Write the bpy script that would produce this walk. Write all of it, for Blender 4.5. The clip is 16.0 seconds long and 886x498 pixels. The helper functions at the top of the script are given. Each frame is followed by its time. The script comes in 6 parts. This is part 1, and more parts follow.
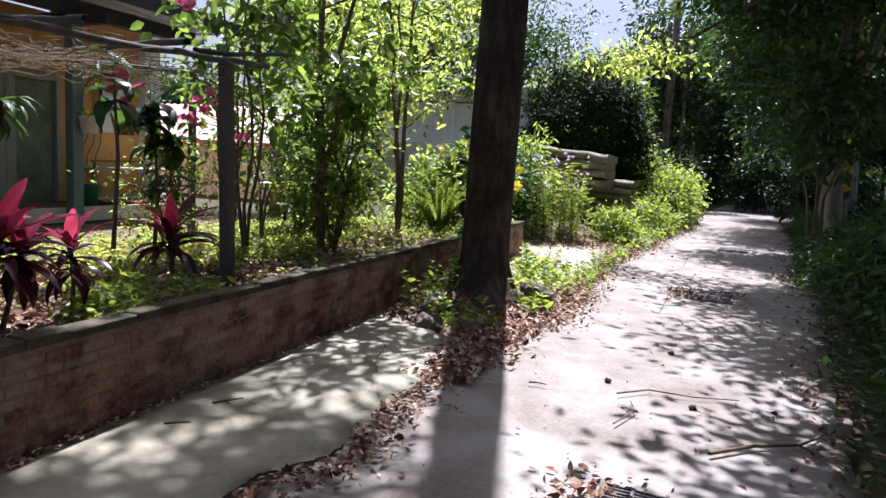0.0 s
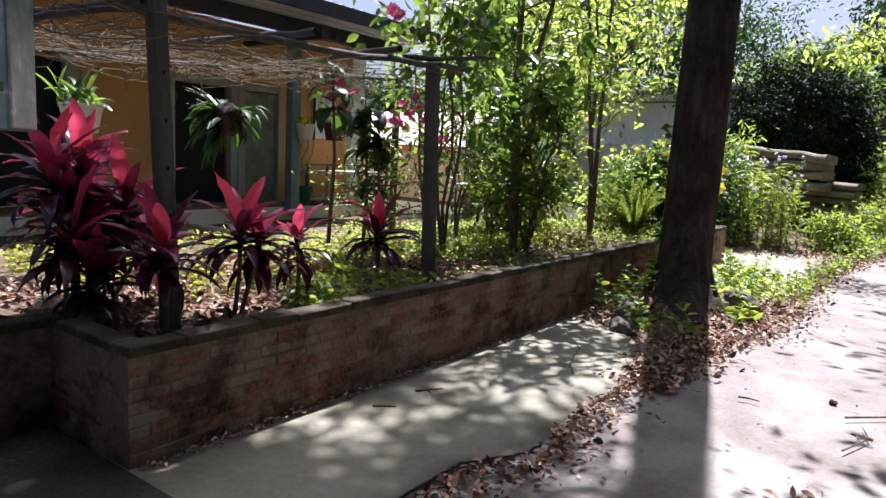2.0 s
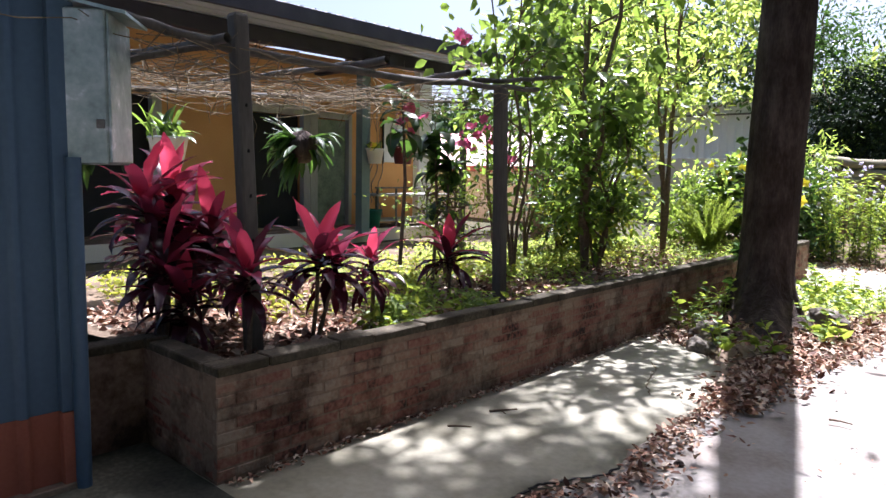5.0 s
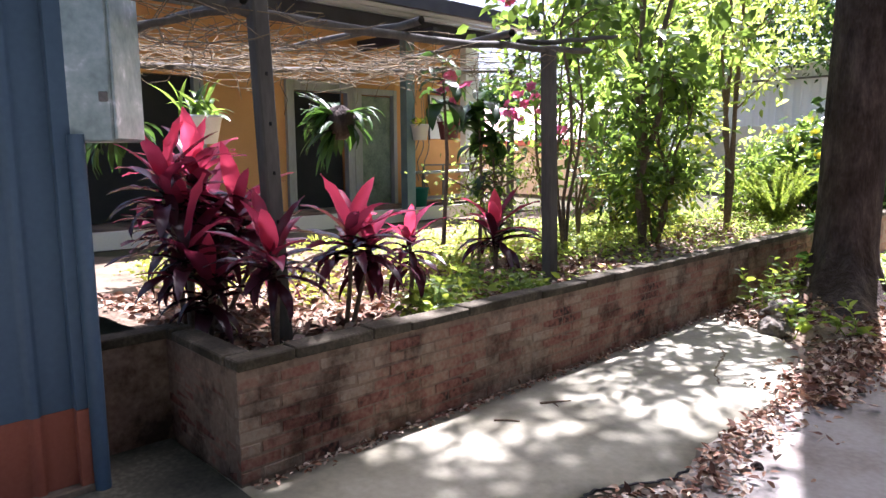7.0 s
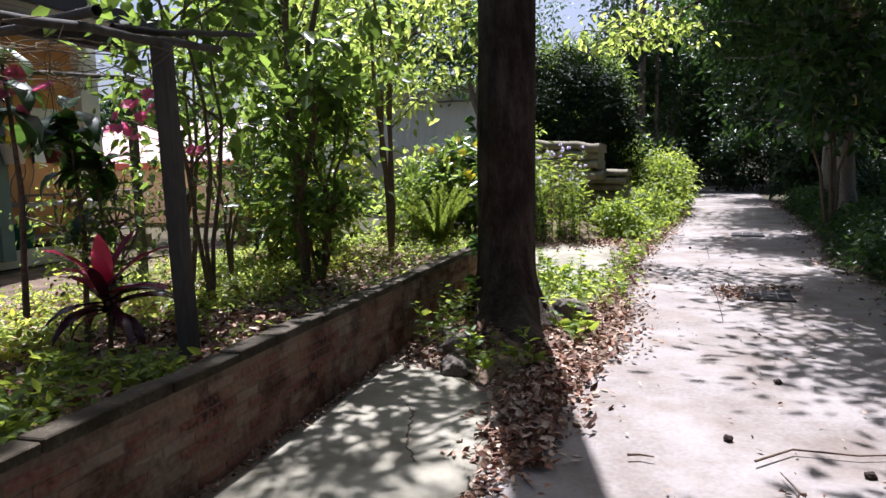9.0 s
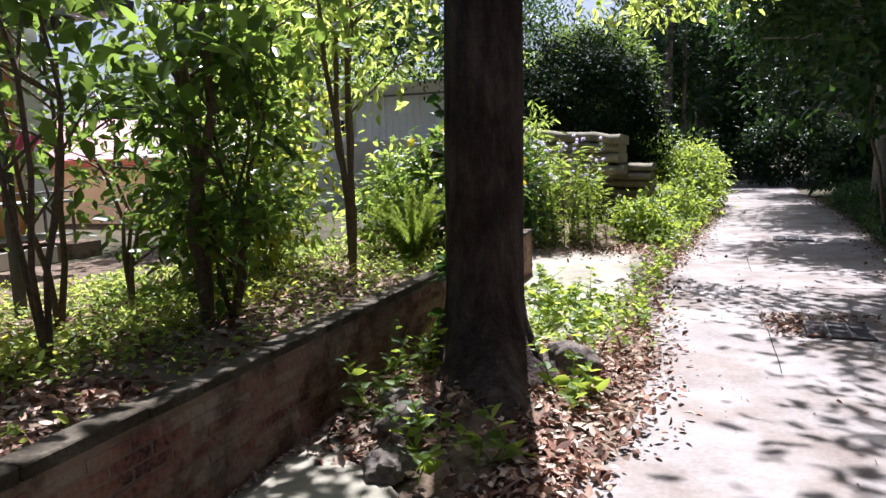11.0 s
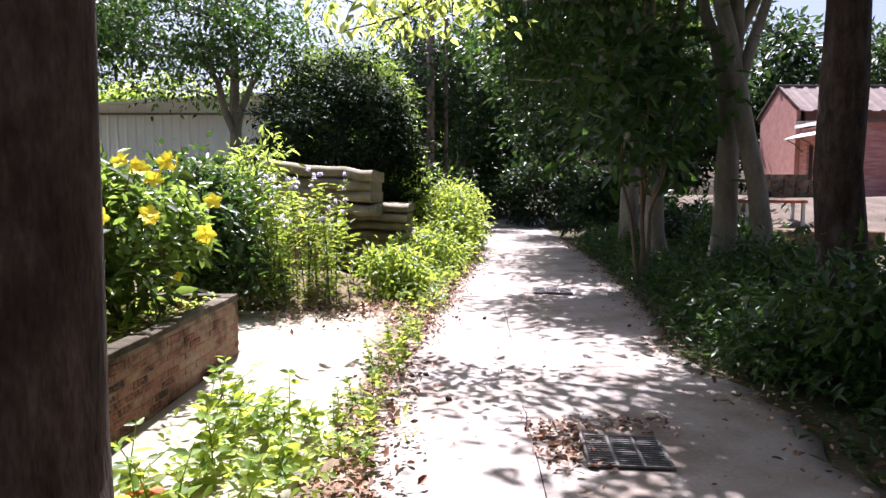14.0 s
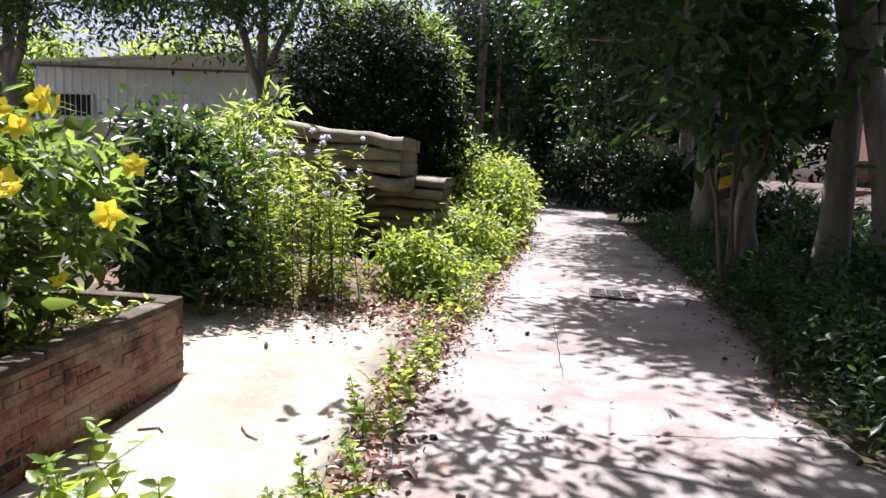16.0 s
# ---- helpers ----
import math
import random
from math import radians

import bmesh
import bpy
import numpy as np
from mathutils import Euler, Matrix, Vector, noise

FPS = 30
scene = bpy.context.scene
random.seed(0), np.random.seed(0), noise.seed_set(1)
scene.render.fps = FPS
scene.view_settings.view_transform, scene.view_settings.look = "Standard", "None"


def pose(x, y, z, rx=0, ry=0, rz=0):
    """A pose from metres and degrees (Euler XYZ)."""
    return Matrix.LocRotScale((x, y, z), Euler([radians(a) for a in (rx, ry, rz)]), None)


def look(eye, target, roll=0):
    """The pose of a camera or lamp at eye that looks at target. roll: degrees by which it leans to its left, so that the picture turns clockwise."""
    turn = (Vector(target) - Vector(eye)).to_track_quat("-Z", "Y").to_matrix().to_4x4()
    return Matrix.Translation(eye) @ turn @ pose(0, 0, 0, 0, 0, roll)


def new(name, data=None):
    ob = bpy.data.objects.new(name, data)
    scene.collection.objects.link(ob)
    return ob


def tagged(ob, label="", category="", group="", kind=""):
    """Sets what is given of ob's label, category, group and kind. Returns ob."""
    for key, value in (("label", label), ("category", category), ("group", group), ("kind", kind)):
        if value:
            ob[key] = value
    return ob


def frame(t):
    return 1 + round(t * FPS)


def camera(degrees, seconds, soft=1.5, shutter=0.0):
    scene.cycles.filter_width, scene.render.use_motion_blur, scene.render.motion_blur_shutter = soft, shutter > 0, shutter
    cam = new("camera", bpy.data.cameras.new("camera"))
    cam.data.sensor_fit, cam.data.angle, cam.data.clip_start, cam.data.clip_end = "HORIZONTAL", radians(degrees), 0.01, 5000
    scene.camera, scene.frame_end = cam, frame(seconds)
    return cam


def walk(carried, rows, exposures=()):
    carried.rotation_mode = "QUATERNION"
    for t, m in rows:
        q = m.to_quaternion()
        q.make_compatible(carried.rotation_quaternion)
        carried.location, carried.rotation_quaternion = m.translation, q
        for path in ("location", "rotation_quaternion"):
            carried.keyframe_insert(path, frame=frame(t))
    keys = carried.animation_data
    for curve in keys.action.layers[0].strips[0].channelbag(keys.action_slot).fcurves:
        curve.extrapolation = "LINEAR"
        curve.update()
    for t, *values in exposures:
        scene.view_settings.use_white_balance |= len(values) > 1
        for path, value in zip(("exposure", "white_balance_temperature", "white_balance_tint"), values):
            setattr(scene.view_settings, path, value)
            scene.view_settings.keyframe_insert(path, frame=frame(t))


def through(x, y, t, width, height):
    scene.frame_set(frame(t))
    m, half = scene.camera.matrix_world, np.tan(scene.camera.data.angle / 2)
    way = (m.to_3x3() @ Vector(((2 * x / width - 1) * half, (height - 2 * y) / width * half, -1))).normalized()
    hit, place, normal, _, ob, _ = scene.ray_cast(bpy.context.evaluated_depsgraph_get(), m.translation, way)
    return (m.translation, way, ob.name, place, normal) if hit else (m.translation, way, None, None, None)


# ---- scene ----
cam = camera(66.5, 16.0)
PATH = [
    (0, (0.83, -3.828, 1.555), (0.126, -1.973, 1.301), 3.4),
    (0.5, (0.808, -3.832, 1.541), (-0.064, -2.05, 1.285), 3.6),
    (1, (0.775, -3.845, 1.53), (-0.213, -2.128, 1.254), 3.1),
    (1.5, (0.754, -3.854, 1.514), (-0.332, -2.198, 1.238), 2.6),
    (2, (0.732, -3.881, 1.515), (-0.44, -2.283, 1.243), 2.9),
    (2.5, (0.721, -3.886, 1.491), (-0.546, -2.36, 1.235), 2.4),
    (3, (0.751, -3.92, 1.526), (-0.527, -2.4, 1.285), 2.3),
    (5.5, (0.725, -3.929, 1.516), (-0.626, -2.47, 1.299), 0.6),
    (6, (0.704, -3.91, 1.493), (-0.653, -2.459, 1.264), -0.8),
    (6.5, (0.629, -3.78, 1.505), (-0.774, -2.38, 1.24), -0.5),
    (7, (0.528, -3.626, 1.482), (-0.907, -2.263, 1.197), -0.3),
    (7.5, (0.35, -3.439, 1.482), (-0.852, -1.867, 1.196), -1.2),
    (8, (0.215, -3.17, 1.494), (-0.872, -1.509, 1.247), -0.7),
    (8.5, (0.138, -2.908, 1.498), (-0.836, -1.186, 1.206), 0.5),
    (9, (-0.044, -2.629, 1.517), (-0.668, -0.745, 1.276), -1.3),
    (11.5, (-0.159, -0.441, 1.53), (-0.909, 1.395, 1.274), -1.8),
    (12, (-0.24, -0.087, 1.55), (-1.119, 1.7, 1.366), -1.2),
    (12.5, (-0.145, 0.244, 1.544), (-0.975, 2.05, 1.324), -1.2),
    (13, (-0.021, 0.597, 1.59), (-0.525, 2.519, 1.365), 0.7),
    (13.5, (-0.01, 1.009, 1.62), (-0.129, 2.999, 1.455), 1.1),
    (14, (0.039, 1.455, 1.593), (-0.007, 3.447, 1.425), 0.2),
    (14.5, (0.069, 1.89, 1.572), (-0.038, 3.876, 1.357), 1.7),
    (15, (0.057, 2.373, 1.59), (0.052, 4.361, 1.368), 1.2),
    (15.5, (0.12, 2.927, 1.593), (0.008, 4.909, 1.354), 2.7),
    (16, (0.118, 3.456, 1.593), (-0.066, 5.432, 1.345), 2.5),
]
EXPOSURES = [(t, e, 5700 + (250 if t > 13 else 0), 22 + (5 if t > 13 or t in (7.0, 7.5) else 0)) for t, e in ((0.0, 1.3), (1.5, 1.28), (2.5, 1.5), (3.0, 1.85), (5.5, 1.95), (7.0, 2.6), (7.5, 2.6), (8.0, 1.85), (8.5, 1.58), (9.0, 1.15), (11.5, 1.3), (13.0, 1.28), (14.0, 1.8), (16.0, 1.42))]
walk(cam, [(t, look(eye, target, roll)) for t, eye, target, roll in PATH], EXPOSURES)

# ---- world and sun ----
SUN_EL, SUN_DIR = radians(62), Vector((-0.266, 0.964, 0)).normalized()
world = bpy.data.worlds.new("sky")
scene.world = world
world.use_nodes = True
wn = world.node_tree
sky = wn.nodes.new("ShaderNodeTexSky")
sky.sky_type = "NISHITA"
sky.sun_disc = False
sky.sun_elevation = SUN_EL
sky.sun_rotation = math.atan2(SUN_DIR.x, SUN_DIR.y)
sky.air_density, sky.dust_density = 1.0, 4.0
bg = wn.nodes["Background"]
bg.inputs["Strength"].default_value = 0.056
wn.links.new(sky.outputs[0], bg.inputs["Color"])
sun_data = bpy.data.lights.new("sun", "SUN")
sun_data.energy, sun_data.angle, sun_data.color = 5.0, radians(0.55), (1.0, 0.965, 0.91)
sun = new("sun", sun_data)
to_sun = Vector((SUN_DIR.x * math.cos(SUN_EL), SUN_DIR.y * math.cos(SUN_EL), math.sin(SUN_EL)))
sun.matrix_world = look(to_sun * 60, (0, 0, 0))

# ---- materials ----
def material(name, colours, scale=6.0, rough=0.8, bump=0.3, fine=60.0, metal=0.0, spread=(0.3, 0.7), per_object=0.0, per_island=0.0, bump_dist=0.01, stretch=(1, 1, 1), spec=0.3, stain=None):
    """Noise between colours at two scales, with bump; world-space so that it runs through pieces."""
    m = bpy.data.materials.new(name)
    m.use_nodes = True
    nt = m.node_tree
    N, L = nt.nodes, nt.links
    b = N["Principled BSDF"]
    b.inputs["Roughness"].default_value, b.inputs["Metallic"].default_value = rough, metal
    b.inputs["Specular IOR Level"].default_value = spec
    geo = N.new("ShaderNodeNewGeometry")
    mp = N.new("ShaderNodeMapping")
    mp.inputs["Scale"].default_value = stretch
    L.new(geo.outputs["Position"], mp.inputs["Vector"])
    n1, n2 = N.new("ShaderNodeTexNoise"), N.new("ShaderNodeTexNoise")
    for n, sc in ((n1, scale), (n2, fine)):
        n.inputs["Scale"].default_value, n.inputs["Detail"].default_value = sc, 6
        L.new(mp.outputs[0], n.inputs["Vector"])
    mixn = N.new("ShaderNodeMix")
    mixn.inputs[0].default_value = 0.35
    L.new(n1.outputs["Fac"], mixn.inputs[2])
    L.new(n2.outputs["Fac"], mixn.inputs[3])
    fac = mixn.outputs[0]
    for amount, source in ((per_object, "object"), (per_island, "island")):
        if amount:
            rnd = N.new("ShaderNodeObjectInfo").outputs["Random"] if source == "object" else geo.outputs["Random Per Island"]
            ma = N.new("ShaderNodeMath")
            ma.operation = "MULTIPLY_ADD"
            ma.inputs[1].default_value, ma.inputs[2].default_value = amount, -amount / 2
            L.new(rnd, ma.inputs[0])
            ad = N.new("ShaderNodeMath")
            L.new(fac, ad.inputs[0])
            L.new(ma.outputs[0], ad.inputs[1])
            fac = ad.outputs[0]
    ramp = N.new("ShaderNodeValToRGB")
    el = ramp.color_ramp.elements
    while len(el) < len(colours):
        el.new(0.5)
    for i, c in enumerate(colours):
        el[i].position = spread[0] + (spread[1] - spread[0]) * i / max(1, len(colours) - 1)
        el[i].color = (*c, 1)
    L.new(fac, ramp.inputs[0])
    colour = ramp.outputs[0]
    if stain:
        sc, lo, hi, tone = stain
        n3, r3, mx = N.new("ShaderNodeTexNoise"), N.new("ShaderNodeValToRGB"), N.new("ShaderNodeMix")
        n3.inputs["Scale"].default_value, n3.inputs["Detail"].default_value, n3.inputs["Roughness"].default_value = sc, 8, 0.65
        L.new(geo.outputs["Position"], n3.inputs["Vector"])
        e3 = r3.color_ramp.elements
        e3[0].position, e3[0].color, e3[1].position, e3[1].color = lo, (*tone, 1), hi, (1, 1, 1, 1)
        L.new(n3.outputs["Fac"], r3.inputs[0])
        mx.data_type, mx.blend_type = "RGBA", "MULTIPLY"
        mx.inputs[0].default_value = 1.0
        L.new(colour, mx.inputs[6])
        L.new(r3.outputs[0], mx.inputs[7])
        colour = mx.outputs[2]
    L.new(colour, b.inputs["Base Color"])
    if bump:
        bp = N.new("ShaderNodeBump")
        bp.inputs["Strength"].default_value, bp.inputs["Distance"].default_value = bump, bump_dist
        L.new(mixn.outputs[0], bp.inputs["Height"])
        L.new(bp.outputs[0], b.inputs["Normal"])
    return m


def leaf_material(name, dark, light, glow, through=0.45, rough=0.42, spread=(0.15, 0.85)):
    """Leaf: per-leaf colour, gloss on top, light passing through."""
    m = bpy.data.materials.new(name)
    m.use_nodes = True
    nt = m.node_tree
    N, L = nt.nodes, nt.links
    b, out = N["Principled BSDF"], N["Material Output"]
    geo = N.new("ShaderNodeNewGeometry")
    ramp = N.new("ShaderNodeValToRGB")
    e = ramp.color_ramp.elements
    e[0].position, e[0].color, e[1].position, e[1].color = spread[0], (*dark, 1), spread[1], (*light, 1)
    L.new(geo.outputs["Random Per Island"], ramp.inputs[0])
    no = N.new("ShaderNodeTexNoise")
    no.inputs["Scale"].default_value = 40
    L.new(geo.outputs["Position"], no.inputs["Vector"])
    mx = N.new("ShaderNodeMix")
    mx.data_type, mx.blend_type = "RGBA", "MULTIPLY"
    mx.inputs[0].default_value = 0.5
    L.new(ramp.outputs[0], mx.inputs[6])
    L.new(no.outputs["Color"], mx.inputs[7])
    mx.clamp_result = True
    L.new(ramp.outputs[0], b.inputs["Base Color"])
    b.inputs["Roughness"].default_value = rough
    b.inputs["Specular IOR Level"].default_value = 0.35
    tr = N.new("ShaderNodeBsdfTranslucent")
    gm = N.new("ShaderNodeMix")
    gm.data_type = "RGBA"
    vary = N.new("ShaderNodeMath")
    vary.operation = "MULTIPLY_ADD"
    vary.inputs[1].default_value, vary.inputs[2].default_value = 0.75, 0.25
    L.new(geo.outputs["Random Per Island"], vary.inputs[0])
    L.new(vary.outputs[0], gm.inputs[0])
    L.new(ramp.outputs[0], gm.inputs[6])
    gm.inputs[7].default_value = (*glow, 1)
    L.new(gm.outputs[2], tr.inputs["Color"])
    sh = N.new("ShaderNodeMixShader")
    sh.inputs[0].default_value = through
    L.new(b.outputs[0], sh.inputs[1])
    L.new(tr.outputs[0], sh.inputs[2])
    L.new(sh.outputs[0], out.inputs["Surface"])
    return m


M_soil = material("soil", [(0.05, 0.035, 0.022), (0.14, 0.1, 0.065), (0.25, 0.19, 0.13)], 3, 0.95, 0.8, 45, bump_dist=0.03)
M_ground = material("earth_with_grass", [(0.03, 0.035, 0.012), (0.06, 0.055, 0.025), (0.1, 0.075, 0.045)], 1.5, 0.95, 0.7, 25, bump_dist=0.04)
M_road = material("worn_concrete_road", [(0.19, 0.17, 0.15), (0.29, 0.265, 0.237), (0.36, 0.335, 0.305)], 1.1, 0.88, 0.45, 34, bump_dist=0.008, stain=(1.3, 0.38, 0.56, (0.72, 0.66, 0.6)))
M_pad = material("smooth_grey_concrete", [(0.21, 0.198, 0.145), (0.3, 0.283, 0.21), (0.37, 0.349, 0.27)], 0.9, 0.8, 0.25, 26, bump_dist=0.005, stain=(1.7, 0.35, 0.55, (0.72, 0.7, 0.64)))
M_brick = material("red_brick_with_mortar_smears", [(0.035, 0.024, 0.019), (0.21, 0.085, 0.06), (0.26, 0.14, 0.095), (0.3, 0.21, 0.145), (0.33, 0.26, 0.19)], 2.3, 0.92, 1.0, 38, spread=(0.3, 0.66), per_object=0.22, per_island=0.18, bump_dist=0.012, stain=(3.5, 0.36, 0.52, (0.32, 0.28, 0.26)))
M_mortar = material("weathered_mortar", [(0.12, 0.08, 0.06), (0.2, 0.135, 0.095), (0.27, 0.195, 0.135), (0.31, 0.24, 0.17)], 2.3, 0.95, 0.8, 38, stain=(3.5, 0.36, 0.52, (0.3, 0.27, 0.25)))
M_cap = material("mossy_cement_cap", [(0.035, 0.03, 0.02), (0.09, 0.075, 0.05), (0.22, 0.19, 0.14)], 5, 0.92, 0.6, 60, stain=(2.2, 0.4, 0.6, (0.5, 0.48, 0.4)))
M_bark = material("grey_brown_bark", [(0.02, 0.014, 0.012), (0.06, 0.042, 0.034), (0.11, 0.082, 0.068), (0.17, 0.135, 0.115)], 11, 0.95, 1.0, 55, stretch=(1, 1, 0.28), bump_dist=0.06, spread=(0.3, 0.8), stain=(2.5, 0.4, 0.6, (0.55, 0.5, 0.45)))
M_pale_bark = material("pale_bark", [(0.13, 0.11, 0.09), (0.24, 0.21, 0.175), (0.33, 0.295, 0.25)], 6, 0.9, 0.6, 40, stretch=(1, 1, 0.3), bump_dist=0.02)
M_twig = material("dry_twig", [(0.09, 0.06, 0.04), (0.2, 0.145, 0.1)], 30, 0.9, 0.3)
M_vine = material("dead_vine", [(0.07, 0.052, 0.034), (0.17, 0.13, 0.075), (0.28, 0.22, 0.12)], 9, 0.9, 0.2)
M_litter = material("fallen_leaves", [(0.1, 0.045, 0.028), (0.25, 0.12, 0.07), (0.4, 0.25, 0.16), (0.55, 0.44, 0.33)], 8, 0.75, 0.2, spread=(0.2, 0.8), per_island=0.8)
M_post = material("weathered_grey_post", [(0.05, 0.045, 0.038), (0.13, 0.12, 0.1)], 8, 0.85, 0.5, 50, stretch=(1, 1, 0.2))
M_orange = material("orange_painted_wall", [(0.58, 0.29, 0.1), (0.7, 0.37, 0.14)], 1.5, 0.75, 0.15, 40)
M_white = material("white_paint", [(0.66, 0.66, 0.63), (0.8, 0.8, 0.77)], 2, 0.6, 0.1, 50)
M_cream = material("cream_render", [(0.55, 0.5, 0.42), (0.68, 0.63, 0.54)], 1.5, 0.8, 0.2, 40)
M_frame = material("grey_wood_frame", [(0.3, 0.29, 0.26), (0.46, 0.45, 0.41)], 6, 0.7, 0.3, 40, stretch=(1, 1, 0.2))
M_teal = material("dull_teal_paint", [(0.12, 0.17, 0.165), (0.2, 0.26, 0.25)], 4, 0.6, 0.2)
# Near-black base colour carries the darkness of unlit rooms.
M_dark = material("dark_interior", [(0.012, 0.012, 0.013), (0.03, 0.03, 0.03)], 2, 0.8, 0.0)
M_blue = material("blue_painted_steel", [(0.055, 0.095, 0.15), (0.08, 0.135, 0.2)], 1.2, 0.5, 0.1, 40)
M_redskirt = material("red_oxide_paint", [(0.3, 0.09, 0.055), (0.4, 0.135, 0.085)], 3, 0.7, 0.2)
# Blotches in these two steels mix smears with painted dapples of reflected light.
M_galv = material("galvanised_steel", [(0.3, 0.37, 0.35), (0.44, 0.52, 0.5), (0.58, 0.64, 0.62)], 5, 0.34, 0.08, 30, metal=0.7, stain=(7, 0.34, 0.6, (0.55, 0.58, 0.55)))
M_smeared = material("smeared_dappled_galvanised", [(0.2, 0.25, 0.24), (0.26, 0.32, 0.31), (0.33, 0.4, 0.385), (0.42, 0.48, 0.47), (0.8, 0.82, 0.84)], 7, 0.36, 0.06, 30, metal=0.45, spread=(0.3, 0.68))
M_roofdark = material("dark_roof_fascia", [(0.03, 0.028, 0.04), (0.06, 0.055, 0.07)], 3, 0.6, 0.1)
M_tin = material("pale_corrugated_tin", [(0.45, 0.47, 0.5), (0.6, 0.62, 0.65)], 1.5, 0.45, 0.1, 30)
M_redtin = material("faded_red_tin", [(0.42, 0.13, 0.13), (0.55, 0.22, 0.21)], 2, 0.5, 0.1)
M_pinktin = material("sun_faded_pink_tin", [(0.36, 0.24, 0.23), (0.5, 0.38, 0.36)], 2, 0.6, 0.1)
M_pinkbrick = material("pink_brick_render", [(0.34, 0.15, 0.125), (0.47, 0.26, 0.22)], 4, 0.85, 0.3, 30)
M_sheet = material("weathered_fibre_cement", [(0.13, 0.115, 0.075), (0.25, 0.225, 0.15), (0.36, 0.325, 0.235)], 3.5, 0.9, 0.4, 30)
M_iron = material("rusty_grey_iron", [(0.1, 0.095, 0.09), (0.24, 0.23, 0.22)], 12, 0.6, 0.3, metal=0.3)
M_black = material("black_pit", [(0.008, 0.008, 0.008), (0.015, 0.014, 0.013)], 5, 0.9, 0.0)
M_yellow = material("yellow_stripe_paint", [(0.45, 0.25, 0.02), (0.55, 0.33, 0.04)], 6, 0.7, 0.1)
M_stripe = material("black_stripe_paint", [(0.02, 0.02, 0.02), (0.05, 0.05, 0.05)], 6, 0.7, 0.1)
M_pot = material("dark_red_plastic", [(0.12, 0.03, 0.035), (0.17, 0.045, 0.05)], 6, 0.5, 0.05)
M_green_plastic = material("green_plastic", [(0.01, 0.13, 0.1), (0.02, 0.19, 0.14)], 6, 0.45, 0.05)
M_stone = material("rough_stone", [(0.05, 0.042, 0.03), (0.13, 0.11, 0.085), (0.26, 0.235, 0.2)], 9, 0.95, 0.9, 50, bump_dist=0.03)
M_red_orange = material("red_terracotta", [(0.4, 0.09, 0.03), (0.55, 0.15, 0.05)], 9, 0.8, 0.2)

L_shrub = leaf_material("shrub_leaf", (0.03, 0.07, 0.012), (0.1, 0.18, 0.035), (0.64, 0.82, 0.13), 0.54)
L_bright = leaf_material("bright_leaf", (0.06, 0.13, 0.015), (0.2, 0.29, 0.05), (0.74, 0.86, 0.17), 0.6)
L_yellowgreen = leaf_material("yellow_green_leaf", (0.1, 0.15, 0.02), (0.24, 0.27, 0.035), (0.74, 0.74, 0.09), 0.56)
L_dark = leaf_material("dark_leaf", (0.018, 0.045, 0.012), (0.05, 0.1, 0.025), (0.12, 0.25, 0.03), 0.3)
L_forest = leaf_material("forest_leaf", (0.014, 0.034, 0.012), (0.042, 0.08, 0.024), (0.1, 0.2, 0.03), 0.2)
# Near-black green: the round bush's shaded face is put into the leaf colour.
L_shaded = leaf_material("shaded_green_leaf", (0.008, 0.02, 0.007), (0.024, 0.05, 0.014), (0.06, 0.12, 0.02), 0.08, 0.75)
L_mid = leaf_material("glossy_green_leaf", (0.02, 0.05, 0.01), (0.07, 0.135, 0.026), (0.4, 0.58, 0.08), 0.43, 0.32)
L_weed = leaf_material("weed_leaf", (0.05, 0.11, 0.02), (0.15, 0.24, 0.045), (0.6, 0.72, 0.08), 0.5)
L_grey = leaf_material("grey_green_leaf", (0.07, 0.1, 0.06), (0.14, 0.18, 0.1), (0.25, 0.35, 0.12), 0.3)
L_red = leaf_material("crimson_leaf", (0.26, 0.02, 0.05), (0.6, 0.07, 0.14), (0.95, 0.1, 0.17), 0.5, 0.3)
L_plum = leaf_material("plum_red_leaf", (0.045, 0.01, 0.02), (0.32, 0.045, 0.09), (0.5, 0.05, 0.1), 0.36, 0.26)
L_maroon = leaf_material("dark_maroon_leaf", (0.014, 0.008, 0.011), (0.055, 0.014, 0.024), (0.2, 0.025, 0.05), 0.25, 0.25)
L_pink = leaf_material("pink_petal", (0.6, 0.08, 0.2), (0.8, 0.2, 0.35), (0.9, 0.2, 0.4), 0.4, 0.6)
L_yellow = leaf_material("yellow_petal", (0.85, 0.68, 0.03), (0.9, 0.78, 0.06), (0.95, 0.82, 0.06), 0.4, 0.6)
L_violet = leaf_material("pale_violet_petal", (0.6, 0.52, 0.74), (0.8, 0.76, 0.88), (0.75, 0.68, 0.88), 0.4, 0.6)


# ---- mesh helpers ----
def set_back(ob, s=1.2, c=(0.5, -3.6, 1.5)):
    """Moves a thing away from a point, growing it in step."""
    ob.location = Vector(c) + (Vector(ob.location) - Vector(c)) * s
    ob.scale = (s, s, s)
    return ob


def part(name, bm, mat, parent=None, label="", smooth=False):
    me = bpy.data.meshes.new(name)
    bm.to_mesh(me)
    bm.free()
    me.materials.append(mat)
    if smooth:
        me.shade_smooth()
    ob = new(name, me)
    if parent:
        ob.parent = parent
    if label:
        ob["label"] = label
    return ob


